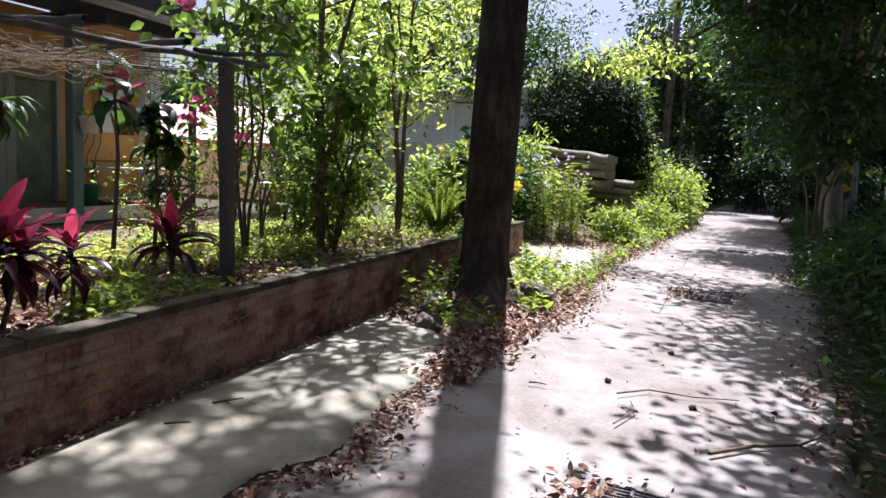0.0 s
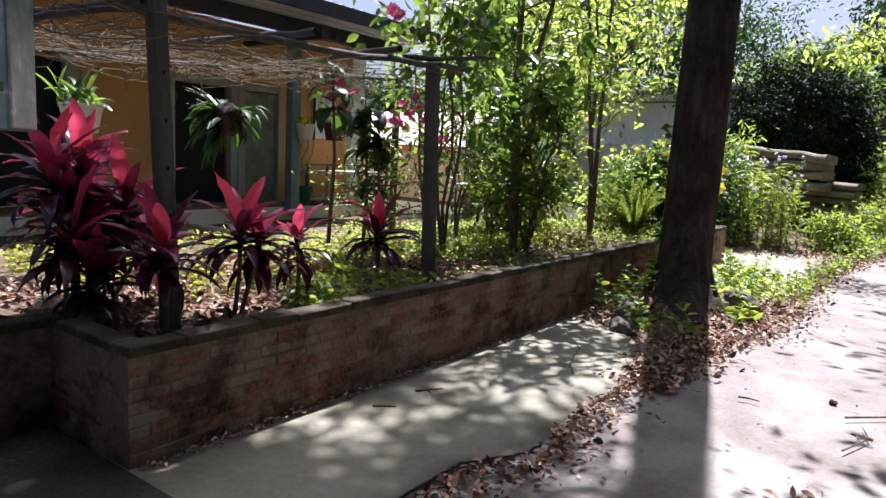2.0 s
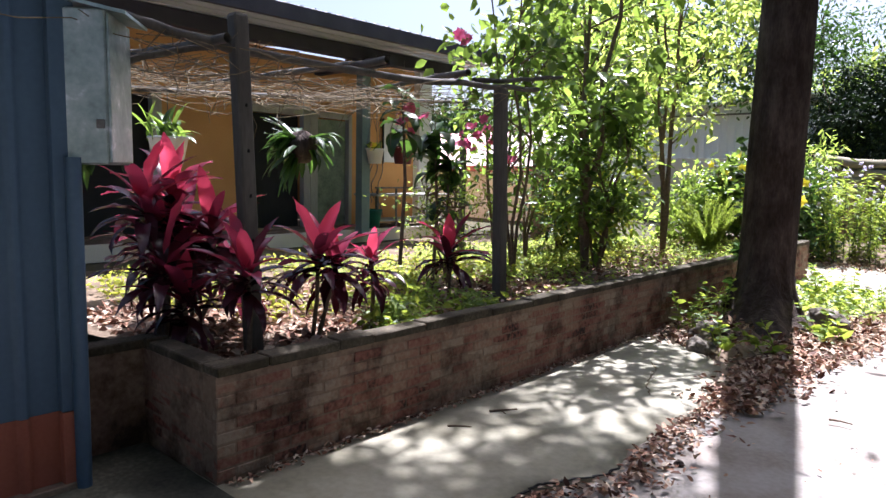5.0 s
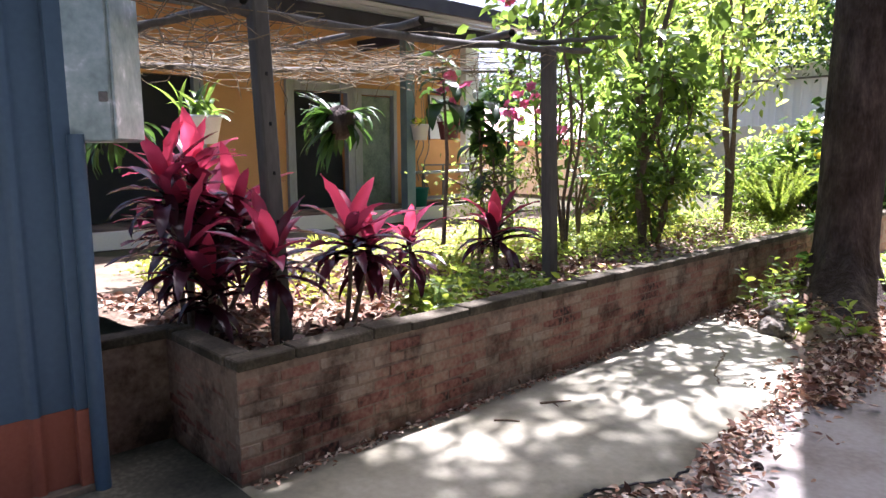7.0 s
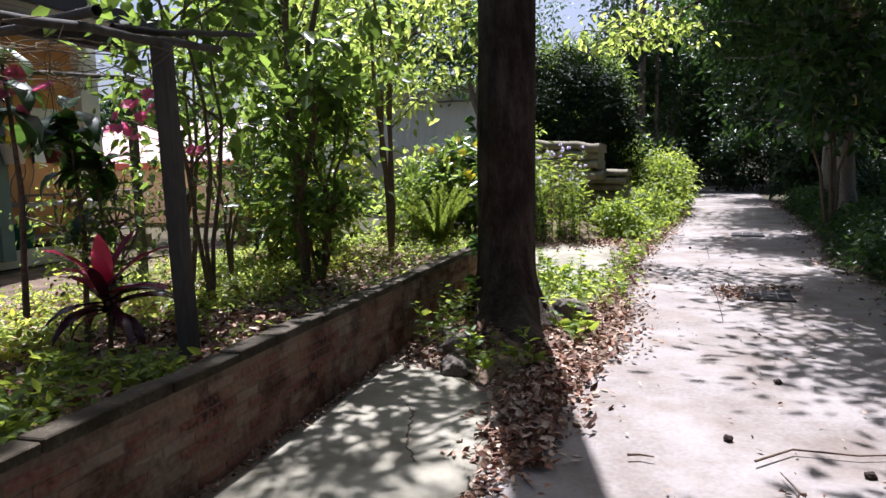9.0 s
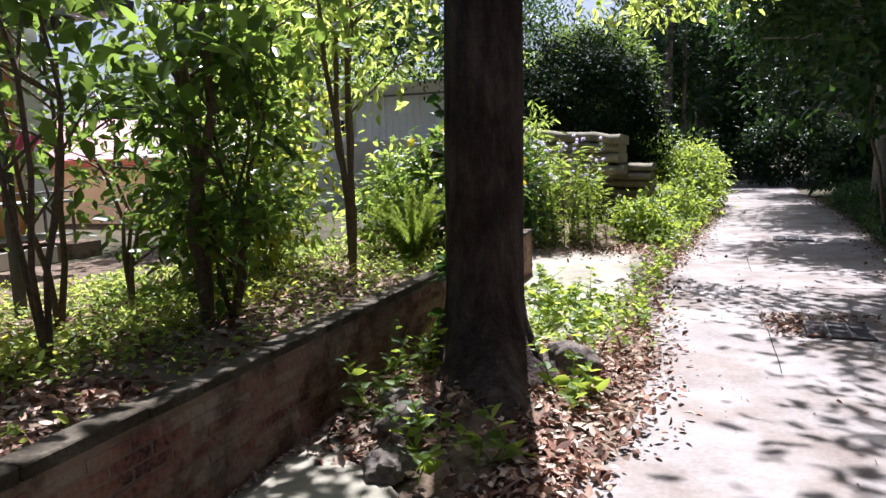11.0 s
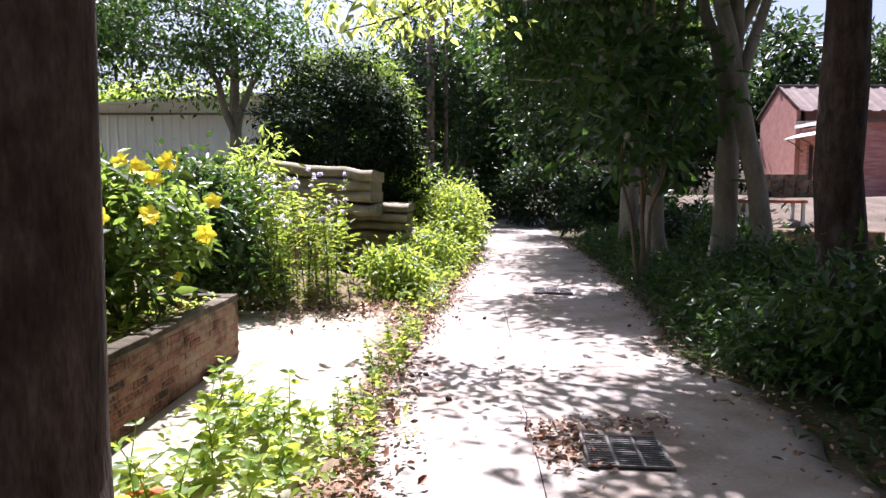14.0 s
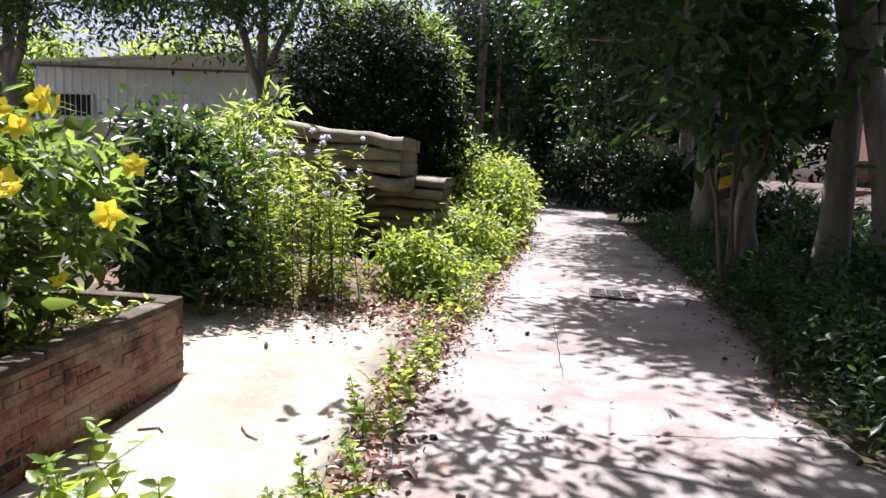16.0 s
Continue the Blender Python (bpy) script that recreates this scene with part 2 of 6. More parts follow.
def raw(name, verts, faces, mat, parent=None, label="", smooth=False):
    """One mesh from arrays; all faces have the same number of corners."""
    verts, faces = np.asarray(verts, dtype=np.float32), np.asarray(faces, dtype=np.int32)
    me = bpy.data.meshes.new(name)
    k = faces.shape[1]
    me.vertices.add(len(verts))
    me.vertices.foreach_set("co", verts.ravel())
    me.loops.add(faces.size)
    me.loops.foreach_set("vertex_index", faces.ravel())
    me.polygons.add(len(faces))
    me.polygons.foreach_set("loop_start", np.arange(0, faces.size, k, dtype=np.int32))
    me.update(calc_edges=True)
    me.validate()
    me.materials.append(mat)
    if smooth:
        me.shade_smooth()
    ob = new(name, me)
    if parent:
        ob.parent = parent
    if label:
        ob["label"] = label
    return ob


def box(bm, x0, y0, z0, x1, y1, z1, bevel=0.0):
    r = bmesh.ops.create_cube(bm, size=1.0, matrix=Matrix.Translation(((x0 + x1) / 2, (y0 + y1) / 2, (z0 + z1) / 2)) @ Matrix.Diagonal((x1 - x0, y1 - y0, z1 - z0, 1)))
    if bevel:
        edges = list({e for v in r["verts"] for e in v.link_edges})
        bmesh.ops.bevel(bm, geom=edges, offset=bevel, segments=1, affect="EDGES")


def boxed(name, dims, mat, parent=None, label="", bevel=0.006):
    bm = bmesh.new()
    box(bm, *dims, bevel)
    return part(name, bm, mat, parent, label)


def empty(name, at=(0, 0, 0)):
    e = new(name)
    e.location = at
    e.empty_display_size = 0.1
    return e


def tube(points, radii, sides=8, lump=0.0, rng=None):
    """Vertices and quads of a tube along points, closed by its tapering."""
    pts = np.array(points, dtype=float)
    n = len(pts)
    tang = np.gradient(pts, axis=0)
    tang /= np.linalg.norm(tang, axis=1)[:, None] + 1e-9
    ref = np.array([0.31, 0.17, 0.93]) if abs(tang[0][2]) < 0.8 else np.array([1.0, 0.1, 0.0])
    a = np.cross(tang, ref)
    a /= np.linalg.norm(a, axis=1)[:, None] + 1e-9
    b = np.cross(tang, a)
    ang = np.arange(sides) * 2 * math.pi / sides
    rr = np.array(radii)[:, None] * np.ones((n, sides))
    if lump and rng is not None:
        rr = rr * (1 + lump * rng.normal(0, 1, (n, sides)))
    v = pts[:, None, :] + rr[:, :, None] * (np.cos(ang)[None, :, None] * a[:, None, :] + np.sin(ang)[None, :, None] * b[:, None, :])
    v = v.reshape(-1, 3)
    i, j = np.meshgrid(np.arange(n - 1), np.arange(sides), indexing="ij")
    j2 = (j + 1) % sides
    f = np.stack([i * sides + j, i * sides + j2, (i + 1) * sides + j2, (i + 1) * sides + j], -1).reshape(-1, 4)
    return v, f


def joined(pieces):
    vs, fs, o = [], [], 0
    for v, f in pieces:
        vs.append(v)
        fs.append(np.asarray(f) + o)
        o += len(v)
    return np.concatenate(vs), np.concatenate(fs)


def unit(a):
    return a / (np.linalg.norm(a, axis=-1, keepdims=True) + 1e-9)


def leaf_arrays(at, along, length, rng, width=0.42, fold=0.25, roll=0.6):
    """Six-cornered folded leaves: base at, pointing along, in two quads each."""
    n = len(at)
    along = unit(along)
    up = np.tile(np.array([0.0, 0.0, 1.0]), (n, 1)) + rng.normal(0, roll, (n, 3))
    side = unit(np.cross(along, up))
    nor = np.cross(side, along)
    ln = np.asarray(length).reshape(-1, 1) * np.ones((n, 1))
    w = ln * width / 2
    lift = nor * (w * fold)
    drop = nor * (ln * -0.12)
    base = at
    l1, r1 = at + along * ln * 0.3 + side * w * 0.95 + lift, at + along * ln * 0.3 - side * w * 0.95 + lift
    l2, r2 = at + along * ln * 0.68 + side * w * 0.72 + lift + drop * 0.4, at + along * ln * 0.68 - side * w * 0.72 + lift + drop * 0.4
    tip = at + along * ln + drop
    v = np.stack([base, l1, l2, tip, r2, r1], 1).reshape(-1, 3)
    k = np.arange(n)[:, None] * 6
    f = np.concatenate([k + np.array([[0, 1, 2, 3]]), k + np.array([[0, 3, 4, 5]])], 1).reshape(-1, 4)
    return v, f


def cloud(rng, n, centre, radii, clumps, spread, shell=0.5, floor=None):
    """Leaf seats gathered round clump centres in an ellipsoid, with gaps, and the direction outward from each clump."""
    c = unit(rng.normal(0, 1, (clumps, 3))) * (shell + (1 - shell) * rng.random((clumps, 1))) ** 0.6
    c = c * (1 + rng.normal(0, 0.12, (clumps, 1))) * np.array(radii) + np.array(centre)
    pick = rng.integers(0, clumps, n)
    off = rng.normal(0, 1, (n, 3)) * spread * np.array([1, 1, 0.7])
    p = c[pick] + off
    if floor is not None:
        p[:, 2] = np.maximum(p[:, 2], floor + rng.random(n) * 0.15)
    return p, off, c


def grown(name, label, category, base, stems, rng, leaf, bark, n, centre, radii, clumps, spread, size, shell=0.5, floor=None, width=0.45, droop=-0.25, group="", kind="", limb_r=0.012, limbs=14, crown_name="crown", trunk_name="trunk", extra=()):
    """A woody plant: stems given as (points, radii), limbs reaching to leaf clumps, and a crown of single leaves."""
    root = empty(name, base)
    p, off, c = cloud(rng, n, centre, radii, clumps, spread, shell, floor)
    pieces = [tube(np.array(pt) - np.array(base), r, 9, 0.04, rng) for pt, r in stems]
    tips = [np.array(pt) for pt, _ in stems]
    for q in c[rng.permutation(len(c))[:limbs]]:
        st = tips[rng.integers(len(tips))]
        below = [s for s in st if s[2] < q[2] - 0.05]
        a = np.array(below[-1] if below else st[-1])
        mid = (a + q) / 2 + rng.normal(0, 0.06, 3) * np.linalg.norm(q - a) + np.array([0, 0, 0.05])
        pieces.append(tube(np.array([a, mid, q]) - np.array(base), [limb_r, limb_r * 0.7, limb_r * 0.3], 5))
    v, f = joined(pieces)
    raw(trunk_name, v, f, bark, root, smooth=True)
    along = unit(off) + rng.normal(0, 0.6, (n, 3)) + np.array([0, 0, droop])
    v, f = leaf_arrays(p - np.array(base), along, size * (0.6 + 0.8 * rng.random(n)), rng, width)
    raw(crown_name, v, f, leaf, root)
    for other_leaf, share, nm in extra:
        k = int(n * share)
        p2, off2, _ = cloud(rng, k, centre, radii, max(4, clumps // 3), spread * 0.8, 0.7, floor)
        v, f = leaf_arrays(p2 - np.array(base), unit(off2) + rng.normal(0, 0.6, (k, 3)), size * (0.6 + 0.7 * rng.random(k)), rng, width)
        raw(nm, v, f, other_leaf, root)
    return tagged(root, label, category, group, kind)

# ---- the ground, road and drive ----
def lerp_line(rows, y):
    ys = [r[0] for r in rows]
    return np.interp(y, ys, [r[1] for r in rows])


ROAD_LEFT = [(-12, -0.9), (-1.4, -0.98), (0.2, -0.92), (1.8, -0.72), (2.6, -0.45), (4.2, -0.35), (6.2, -0.55), (7.6, -0.5), (8.5, -0.43), (9.5, -0.3), (11.7, -0.08), (14.8, 0.18), (21, 0.62), (24.4, 0.8), (31, 1.1), (45, 2.6), (60, 5)]
ROAD_RIGHT = [(-12, 1.55), (0.3, 1.75), (3.5, 2.1), (6.3, 2.45), (7.2, 2.35), (8.2, 2.15), (10, 2.6), (12.6, 2.82), (16.4, 3.2), (20, 3.4), (29, 3.75), (35, 4.3), (45, 5.4), (60, 8)]


def ragged(y, seed, amount):
    return amount * np.array([noise.noise((yy * 2.1, seed, 0)) + 0.5 * noise.noise((yy * 7.3, seed, 3)) for yy in np.atleast_1d(y)])


def slab(name, ys, left, right, top, thick, mat, across=10, wave=0.006, seed=0):
    """A poured slab between two ragged edges, with real edges and a slightly uneven top."""
    V, F = [], []
    for k, y in enumerate(ys):
        for i in range(across + 1):
            x = left[k] + (right[k] - left[k]) * i / across
            edge = -0.008 if i in (0, across) else 0
            V.append((x, y, top + edge + wave * noise.noise((x * 0.9, y * 0.9, seed)) * 2))
    n, w = len(ys), across + 1
    for k in range(n - 1):
        for i in range(across):
            F.append((k * w + i, k * w + i + 1, (k + 1) * w + i + 1, (k + 1) * w + i))
    off = len(V)
    rim = [k * w for k in range(n)], [k * w + across for k in range(n)]
    for side, r in enumerate(rim):
        start = len(V)
        for q in r:
            x, y, z = V[q]
            V.append((x, y, top - thick))
        for k in range(n - 1):
            quad = (r[k], r[k + 1], start + k + 1, start + k)
            F.append(quad if side == 0 else quad[::-1])
    for k in (0, n - 1):
        s0 = len(V)
        for i in range(w):
            x, y, z = V[k * w + i]
            V.append((x, y, top - thick))
        for i in range(across):
            F.append((k * w + i, s0 + i, s0 + i + 1, k * w + i + 1) if k == 0 else (k * w + i + 1, s0 + i + 1, s0 + i, k * w + i))
    return raw(name, V, F, mat, smooth=False)


def ground_height(x, y):
    d = max(0.0, x - 2.6 - max(0, y) * 0.06) if x > 0 else max(0.0, -x - 2.3)
    return -0.05 + min(0.35, d * 0.05) + 0.03 * noise.noise((x * 0.5, y * 0.5, 7))


gx = np.concatenate([[-300, -150, -80, -50, -35, -26], np.linspace(-20, 20, 81), [26, 35, 50, 80, 150, 300]])
gy = np.concatenate([[-300, -120, -60, -30, -18], np.linspace(-12, 40, 105), [48, 60, 80, 120, 200, 300]])
V = [(x, y, ground_height(x, y) if -20 <= x <= 20 and -12 <= y <= 40 else 0.25) for y in gy for x in gx]
w = len(gx)
F = [(k * w + i, k * w + i + 1, (k + 1) * w + i + 1, (k + 1) * w + i) for k in range(len(gy) - 1) for i in range(w - 1)]
ground = tagged(raw("ground", V, F, M_ground, smooth=True), "dark earth with sparse grass under trees", "ground", kind="structure")

ys = np.arange(-12, 60.1, 0.16)
road = slab("road", ys, lerp_line(ROAD_LEFT, ys) + ragged(ys, 1, 0.09), lerp_line(ROAD_RIGHT, ys) + ragged(ys, 9, 0.14), 0.0, 0.12, M_road, 14, 0.006, 2)
tagged(road, "pale worn concrete lane strewn with dry leaves", "road", kind="structure")
ys = np.arange(-9, 10.3, 0.1)
pr = np.interp(ys, [-9, -2.4, -1.6, -1.33, -1.15, -1.0, -0.8, -0.5, 0.2, 0.9, 1.3, 1.6, 1.9, 2.1, 4.2, 4.8, 6.5, 9.9, 10.3], [-1.2, -1.05, -1.02, -1.05, -0.98, -0.88, -0.83, -0.92, -0.94, -0.91, -1.05, -1.16, -1.46, -1.8, -1.8, -0.85, -0.74, -0.8, -1.0]) + ragged(ys, 4, 0.045)
pad = slab("driveway", ys, np.where(ys < -2.4, -2.85, np.where(ys > 8.05, -3.4, -2.11)), pr, 0.022, 0.11, M_pad, 8, 0.004, 5)
tagged(pad, "smooth grey concrete drive with a broken edge", "driveway", kind="structure")
# dark mottled patch laid over the concrete in the corner between shed and planter
M_dark_patch = material("dark_mottled_concrete", [(0.015, 0.016, 0.011), (0.06, 0.06, 0.04), (0.18, 0.17, 0.125)], 2.2, 0.75, 0.3, 40)
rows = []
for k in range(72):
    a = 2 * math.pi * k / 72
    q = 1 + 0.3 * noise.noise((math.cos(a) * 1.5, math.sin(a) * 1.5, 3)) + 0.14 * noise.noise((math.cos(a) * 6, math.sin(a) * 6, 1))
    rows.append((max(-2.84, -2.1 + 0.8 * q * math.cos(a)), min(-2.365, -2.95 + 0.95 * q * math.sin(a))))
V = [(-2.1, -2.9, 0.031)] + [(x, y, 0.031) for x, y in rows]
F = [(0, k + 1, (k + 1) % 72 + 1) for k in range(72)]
tagged(raw("corner_dark_patch", V, F, M_dark_patch), "dark mottled patch on the concrete beside the shed", "stain", kind="structure")

xs, ys = np.linspace(-1.5, -0.3, 14), np.arange(-9, 11.5, 0.15)
V = [(x, y, -0.022 + 0.02 * noise.noise((x * 4, y * 4, 9)) + (0.0 if 0 < i < 13 else -0.09)) for y in ys for i, x in enumerate(xs)]
F = [(k * 14 + i, k * 14 + i + 1, (k + 1) * 14 + i + 1, (k + 1) * 14 + i) for k in range(len(ys) - 1) for i in range(13)]
tagged(raw("joint_soil", V, F, M_soil, smooth=True), "dark soil in the broken joint beside the lane", "soil", kind="structure")

# ---- planter: brick wall, cap and soil ----
WX, WT, WTOP = -2.1, 0.12, 0.6
wall = empty("garden_wall", (0, 0, 0))
tagged(wall, "low weathered red brick planter wall with cement smears", "wall", kind="structure")
bm = bmesh.new()
box(bm, WX - WT + 0.006, -2.35, -0.06, WX - 0.004, 7.9, WTOP - 0.05)
box(bm, -2.86, -2.35, -0.06, WX - WT, -2.35 + WT - 0.008, WTOP - 0.05)
box(bm, -2.98, -3.6, -0.06, -2.86, -2.23, WTOP - 0.05)
box(bm, -4.6, 7.9 - WT, -0.06, WX - WT, 7.892, WTOP - 0.05)
part("mortar_core", bm, M_mortar, wall)
V = []
rng = np.random.default_rng(3)
def cap_run(name, p0, p1, half):
    """A cement cap in uneven lengths along a wall."""
    p0, p1 = Vector(p0), Vector(p1)
    d = (p1 - p0).normalized()
    s = Vector((-d.y, d.x))
    a, total = 0.0, (p1 - p0).length
    while a < total - 0.05:
        b = min(total, a + rng.uniform(0.25, 0.75))
        bm = bmesh.new()
        q0, q1 = p0 + d * (a + 0.003), p0 + d * (b - 0.003)
        z0, z1 = WTOP - 0.052, WTOP + rng.uniform(-0.006, 0.008)
        vs = []
        for q in (q0, q1):
            for sgn in (-1, 1):
                o = q + s * sgn * (half + rng.uniform(-0.004, 0.004))
                vs.append((o.x, o.y))
        lo = [bm.verts.new((x, y, z0)) for x, y in vs]
        hi = [bm.verts.new((x, y, z1 + rng.uniform(-0.004, 0.004))) for x, y in vs]
        for f in ((0, 1, 3, 2),):
            bm.faces.new([lo[i] for i in f][::-1])
            bm.faces.new([hi[i] for i in f])
        for i, j in ((0, 1), (1, 3), (3, 2), (2, 0)):
            bm.faces.new([lo[i], lo[j], hi[j], hi[i]])
        bmesh.ops.recalc_face_normals(bm, faces=bm.faces)
        bmesh.ops.bevel(bm, geom=list(bm.edges), offset=0.006, segments=1, affect="EDGES")
        part(name, bm, M_cap, wall)
        a = b
cap_run("cap_brick", (WX - WT / 2, -2.35), (WX - WT / 2, 7.9), WT / 2 + 0.004)
cap_run("cap_brick", (WX - WT, -2.29), (-2.86, -2.29), WT / 2 + 0.004)
cap_run("cap_brick", (-2.92, -2.23), (-2.92, -3.6), WT / 2 + 0.004)
cap_run("cap_brick", (WX - WT, 7.84), (-4.6, 7.84), WT / 2 + 0.004)


def soil_height(x, y):
    return 0.47 + 0.05 * noise.noise((x * 0.8, y * 0.8, 2)) + 0.02 * noise.noise((x * 3, y * 3, 5)) - 0.045 * max(0, -x - 3.5)


def soil_z(p):
    return np.array([soil_height(a, b) for a, b in p])


xs, ys = np.linspace(-8.5, WX - WT + 0.02, 60), np.linspace(-2.3, 7.8, 70)
V = [(x, y, soil_height(x, y)) for y in ys for x in xs]
F = [(k * 60 + i, k * 60 + i + 1, (k + 1) * 60 + i + 1, (k + 1) * 60 + i) for k in range(69) for i in range(59)]
tagged(raw("planter_soil", V, F, M_soil, smooth=True), "dark planter soil covered in dry leaves", "soil", kind="structure")

# ---- tall tree beside the drive ----
def big_tree():
    rng = np.random.default_rng(11)
    base = (-1.52, 3.75, 0)
    root = empty("roadside_tree", base)
    zs = np.array([-0.1, 0.05, 0.12, 0.2, 0.3, 0.4, 0.55, 0.7, 1.1, 1.6, 2.3, 3.2, 4.4, 6, 8, 10, 11.5])
    rad = np.array([0.38, 0.35, 0.335, 0.32, 0.305, 0.295, 0.288, 0.282, 0.277, 0.275, 0.27, 0.262, 0.25, 0.235, 0.21, 0.17, 0.1])
    sides, rows = 72, []
    lean = np.array([0.012, 0.004])
    for z, r in zip(zs, rad):
        ring = []
        for k in range(sides):
            a = 2 * math.pi * k / sides
            toe = math.cos(a + 1.25)
            flare = max(0, 0.5 - z) * 0.26 * max(0, math.cos(a * 5 + 0.6)) ** 2 + np.interp(z, [0, 0.2, 0.45, 0.8, 1.2], [0.95, 0.5, 0.18, 0.05, 0]) * max(0, toe) ** 4 * (0.8 + 0.2 * math.cos(a * 11))
            rr = r + flare + 0.012 * noise.noise((math.cos(a) * 3, math.sin(a) * 3, z * 0.8)) + 0.008 * noise.noise((a * 9, z * 1.2, 4))
            ring.append((rr * math.cos(a) + lean[0] * z, rr * math.sin(a) + lean[1] * z, z))
        rows.append(ring)
    v = np.array(rows).reshape(-1, 3)
    n = len(zs)
    f = [(i * sides + k, i * sides + (k + 1) % sides, (i + 1) * sides + (k + 1) % sides, (i + 1) * sides + k) for i in range(n - 1) for k in range(sides)]
    pieces = [(v, np.array(f))]
    for a, ln in ((-1.5, 0.55), (-0.5, 0.5), (-2.7, 0.4), (2.6, 0.4)):
        d = np.array([math.cos(a), math.sin(a), 0])
        pts = [d * 0.22 + np.array([0, 0, 0.3]), d * (0.3 + ln * 0.2) + np.array([0, 0, 0.13]), d * (0.3 + ln * 0.6) + np.array([0.03, 0, 0.06]), d * (0.3 + ln) + np.array([0, 0, -0.03])]
        pieces.append(tube(pts, [0.1, 0.08, 0.05, 0.025], 8, 0.05, rng))
    for k in range(7):
        a = k * 0.9
        p0 = np.array([0.1, 0.03, 9.3 + 0.3 * k])
        pieces.append(tube([p0, p0 + np.array([math.cos(a) * 1.2, math.sin(a) * 1.2, 0.9]), p0 + np.array([math.cos(a) * 2.4, math.sin(a) * 2.4, 1.3])], [0.09, 0.06, 0.02], 6))
    v, f = joined(pieces)
    raw("trunk", v, f, M_bark, root, smooth=True)
    # Leaf clouds out of view, added where their shadows dapple drive and planter.
    a = cloud(rng, 5200, (-1.75, -1.75, 10.2), (1.2, 1.4, 1.2), 46, 0.2, 0.2)
    b = cloud(rng, 2500, (-1.2, 0.1, 10.2), (1.1, 1.8, 1.3), 38, 0.16, 0.2)
    # Unseen lower bough, added for crisper leaf shadows on the drive.
    c = cloud(rng, 520, (-0.75, -0.15, 4.9), (0.62, 1.15, 0.3), 30, 0.13, 0.1)
    for q in c[2][:16]:
        p0 = np.array([0.0, 0.0, 4.2])
        v, f = tube([p0, (p0 + q) / 2 + (0, 0, 0.2), q], [0.03, 0.018, 0.006], 6)
        raw("bough", v, f, M_bark, root, smooth=True)
    d = cloud(rng, 1100, (-2.45, 0.95, 10.2), (0.6, 0.65, 0.8), 20, 0.15, 0.2)
    p, off = (np.concatenate([q[k] for q in (a, b, c, d)]) for k in (0, 1))
    n = len(p)
    v, f = leaf_arrays(p, unit(off) + rng.normal(0, 0.6, (n, 3)), 0.16 * (0.6 + 0.8 * rng.random(n)), rng)
    raw("crown", v, f, L_shrub, root)
    # climbing leaves on the shaded side of the trunk
    n = 70
    z = rng.choice([0.35, 0.75, 1.25, 1.55, 1.95, 2.4, 2.9], n) + rng.normal(0, 0.06, n)
    a = math.pi + rng.normal(-0.1, 0.25, n)
    p = np.stack([np.cos(a) * 0.28, np.sin(a) * 0.28, z], 1)
    v, f = leaf_arrays(p, np.stack([np.cos(a), np.sin(a), rng.normal(-0.2, 0.4, n)], 1), 0.12 * (0.6 + 0.6 * rng.random(n)), rng, 0.8)
    raw("climber_foliage", v, f, L_dark, root)["kind"] = "stuff"
    tagged(root, "tall straight tree trunk with flared roots beside the lane", "tree")


big_tree()

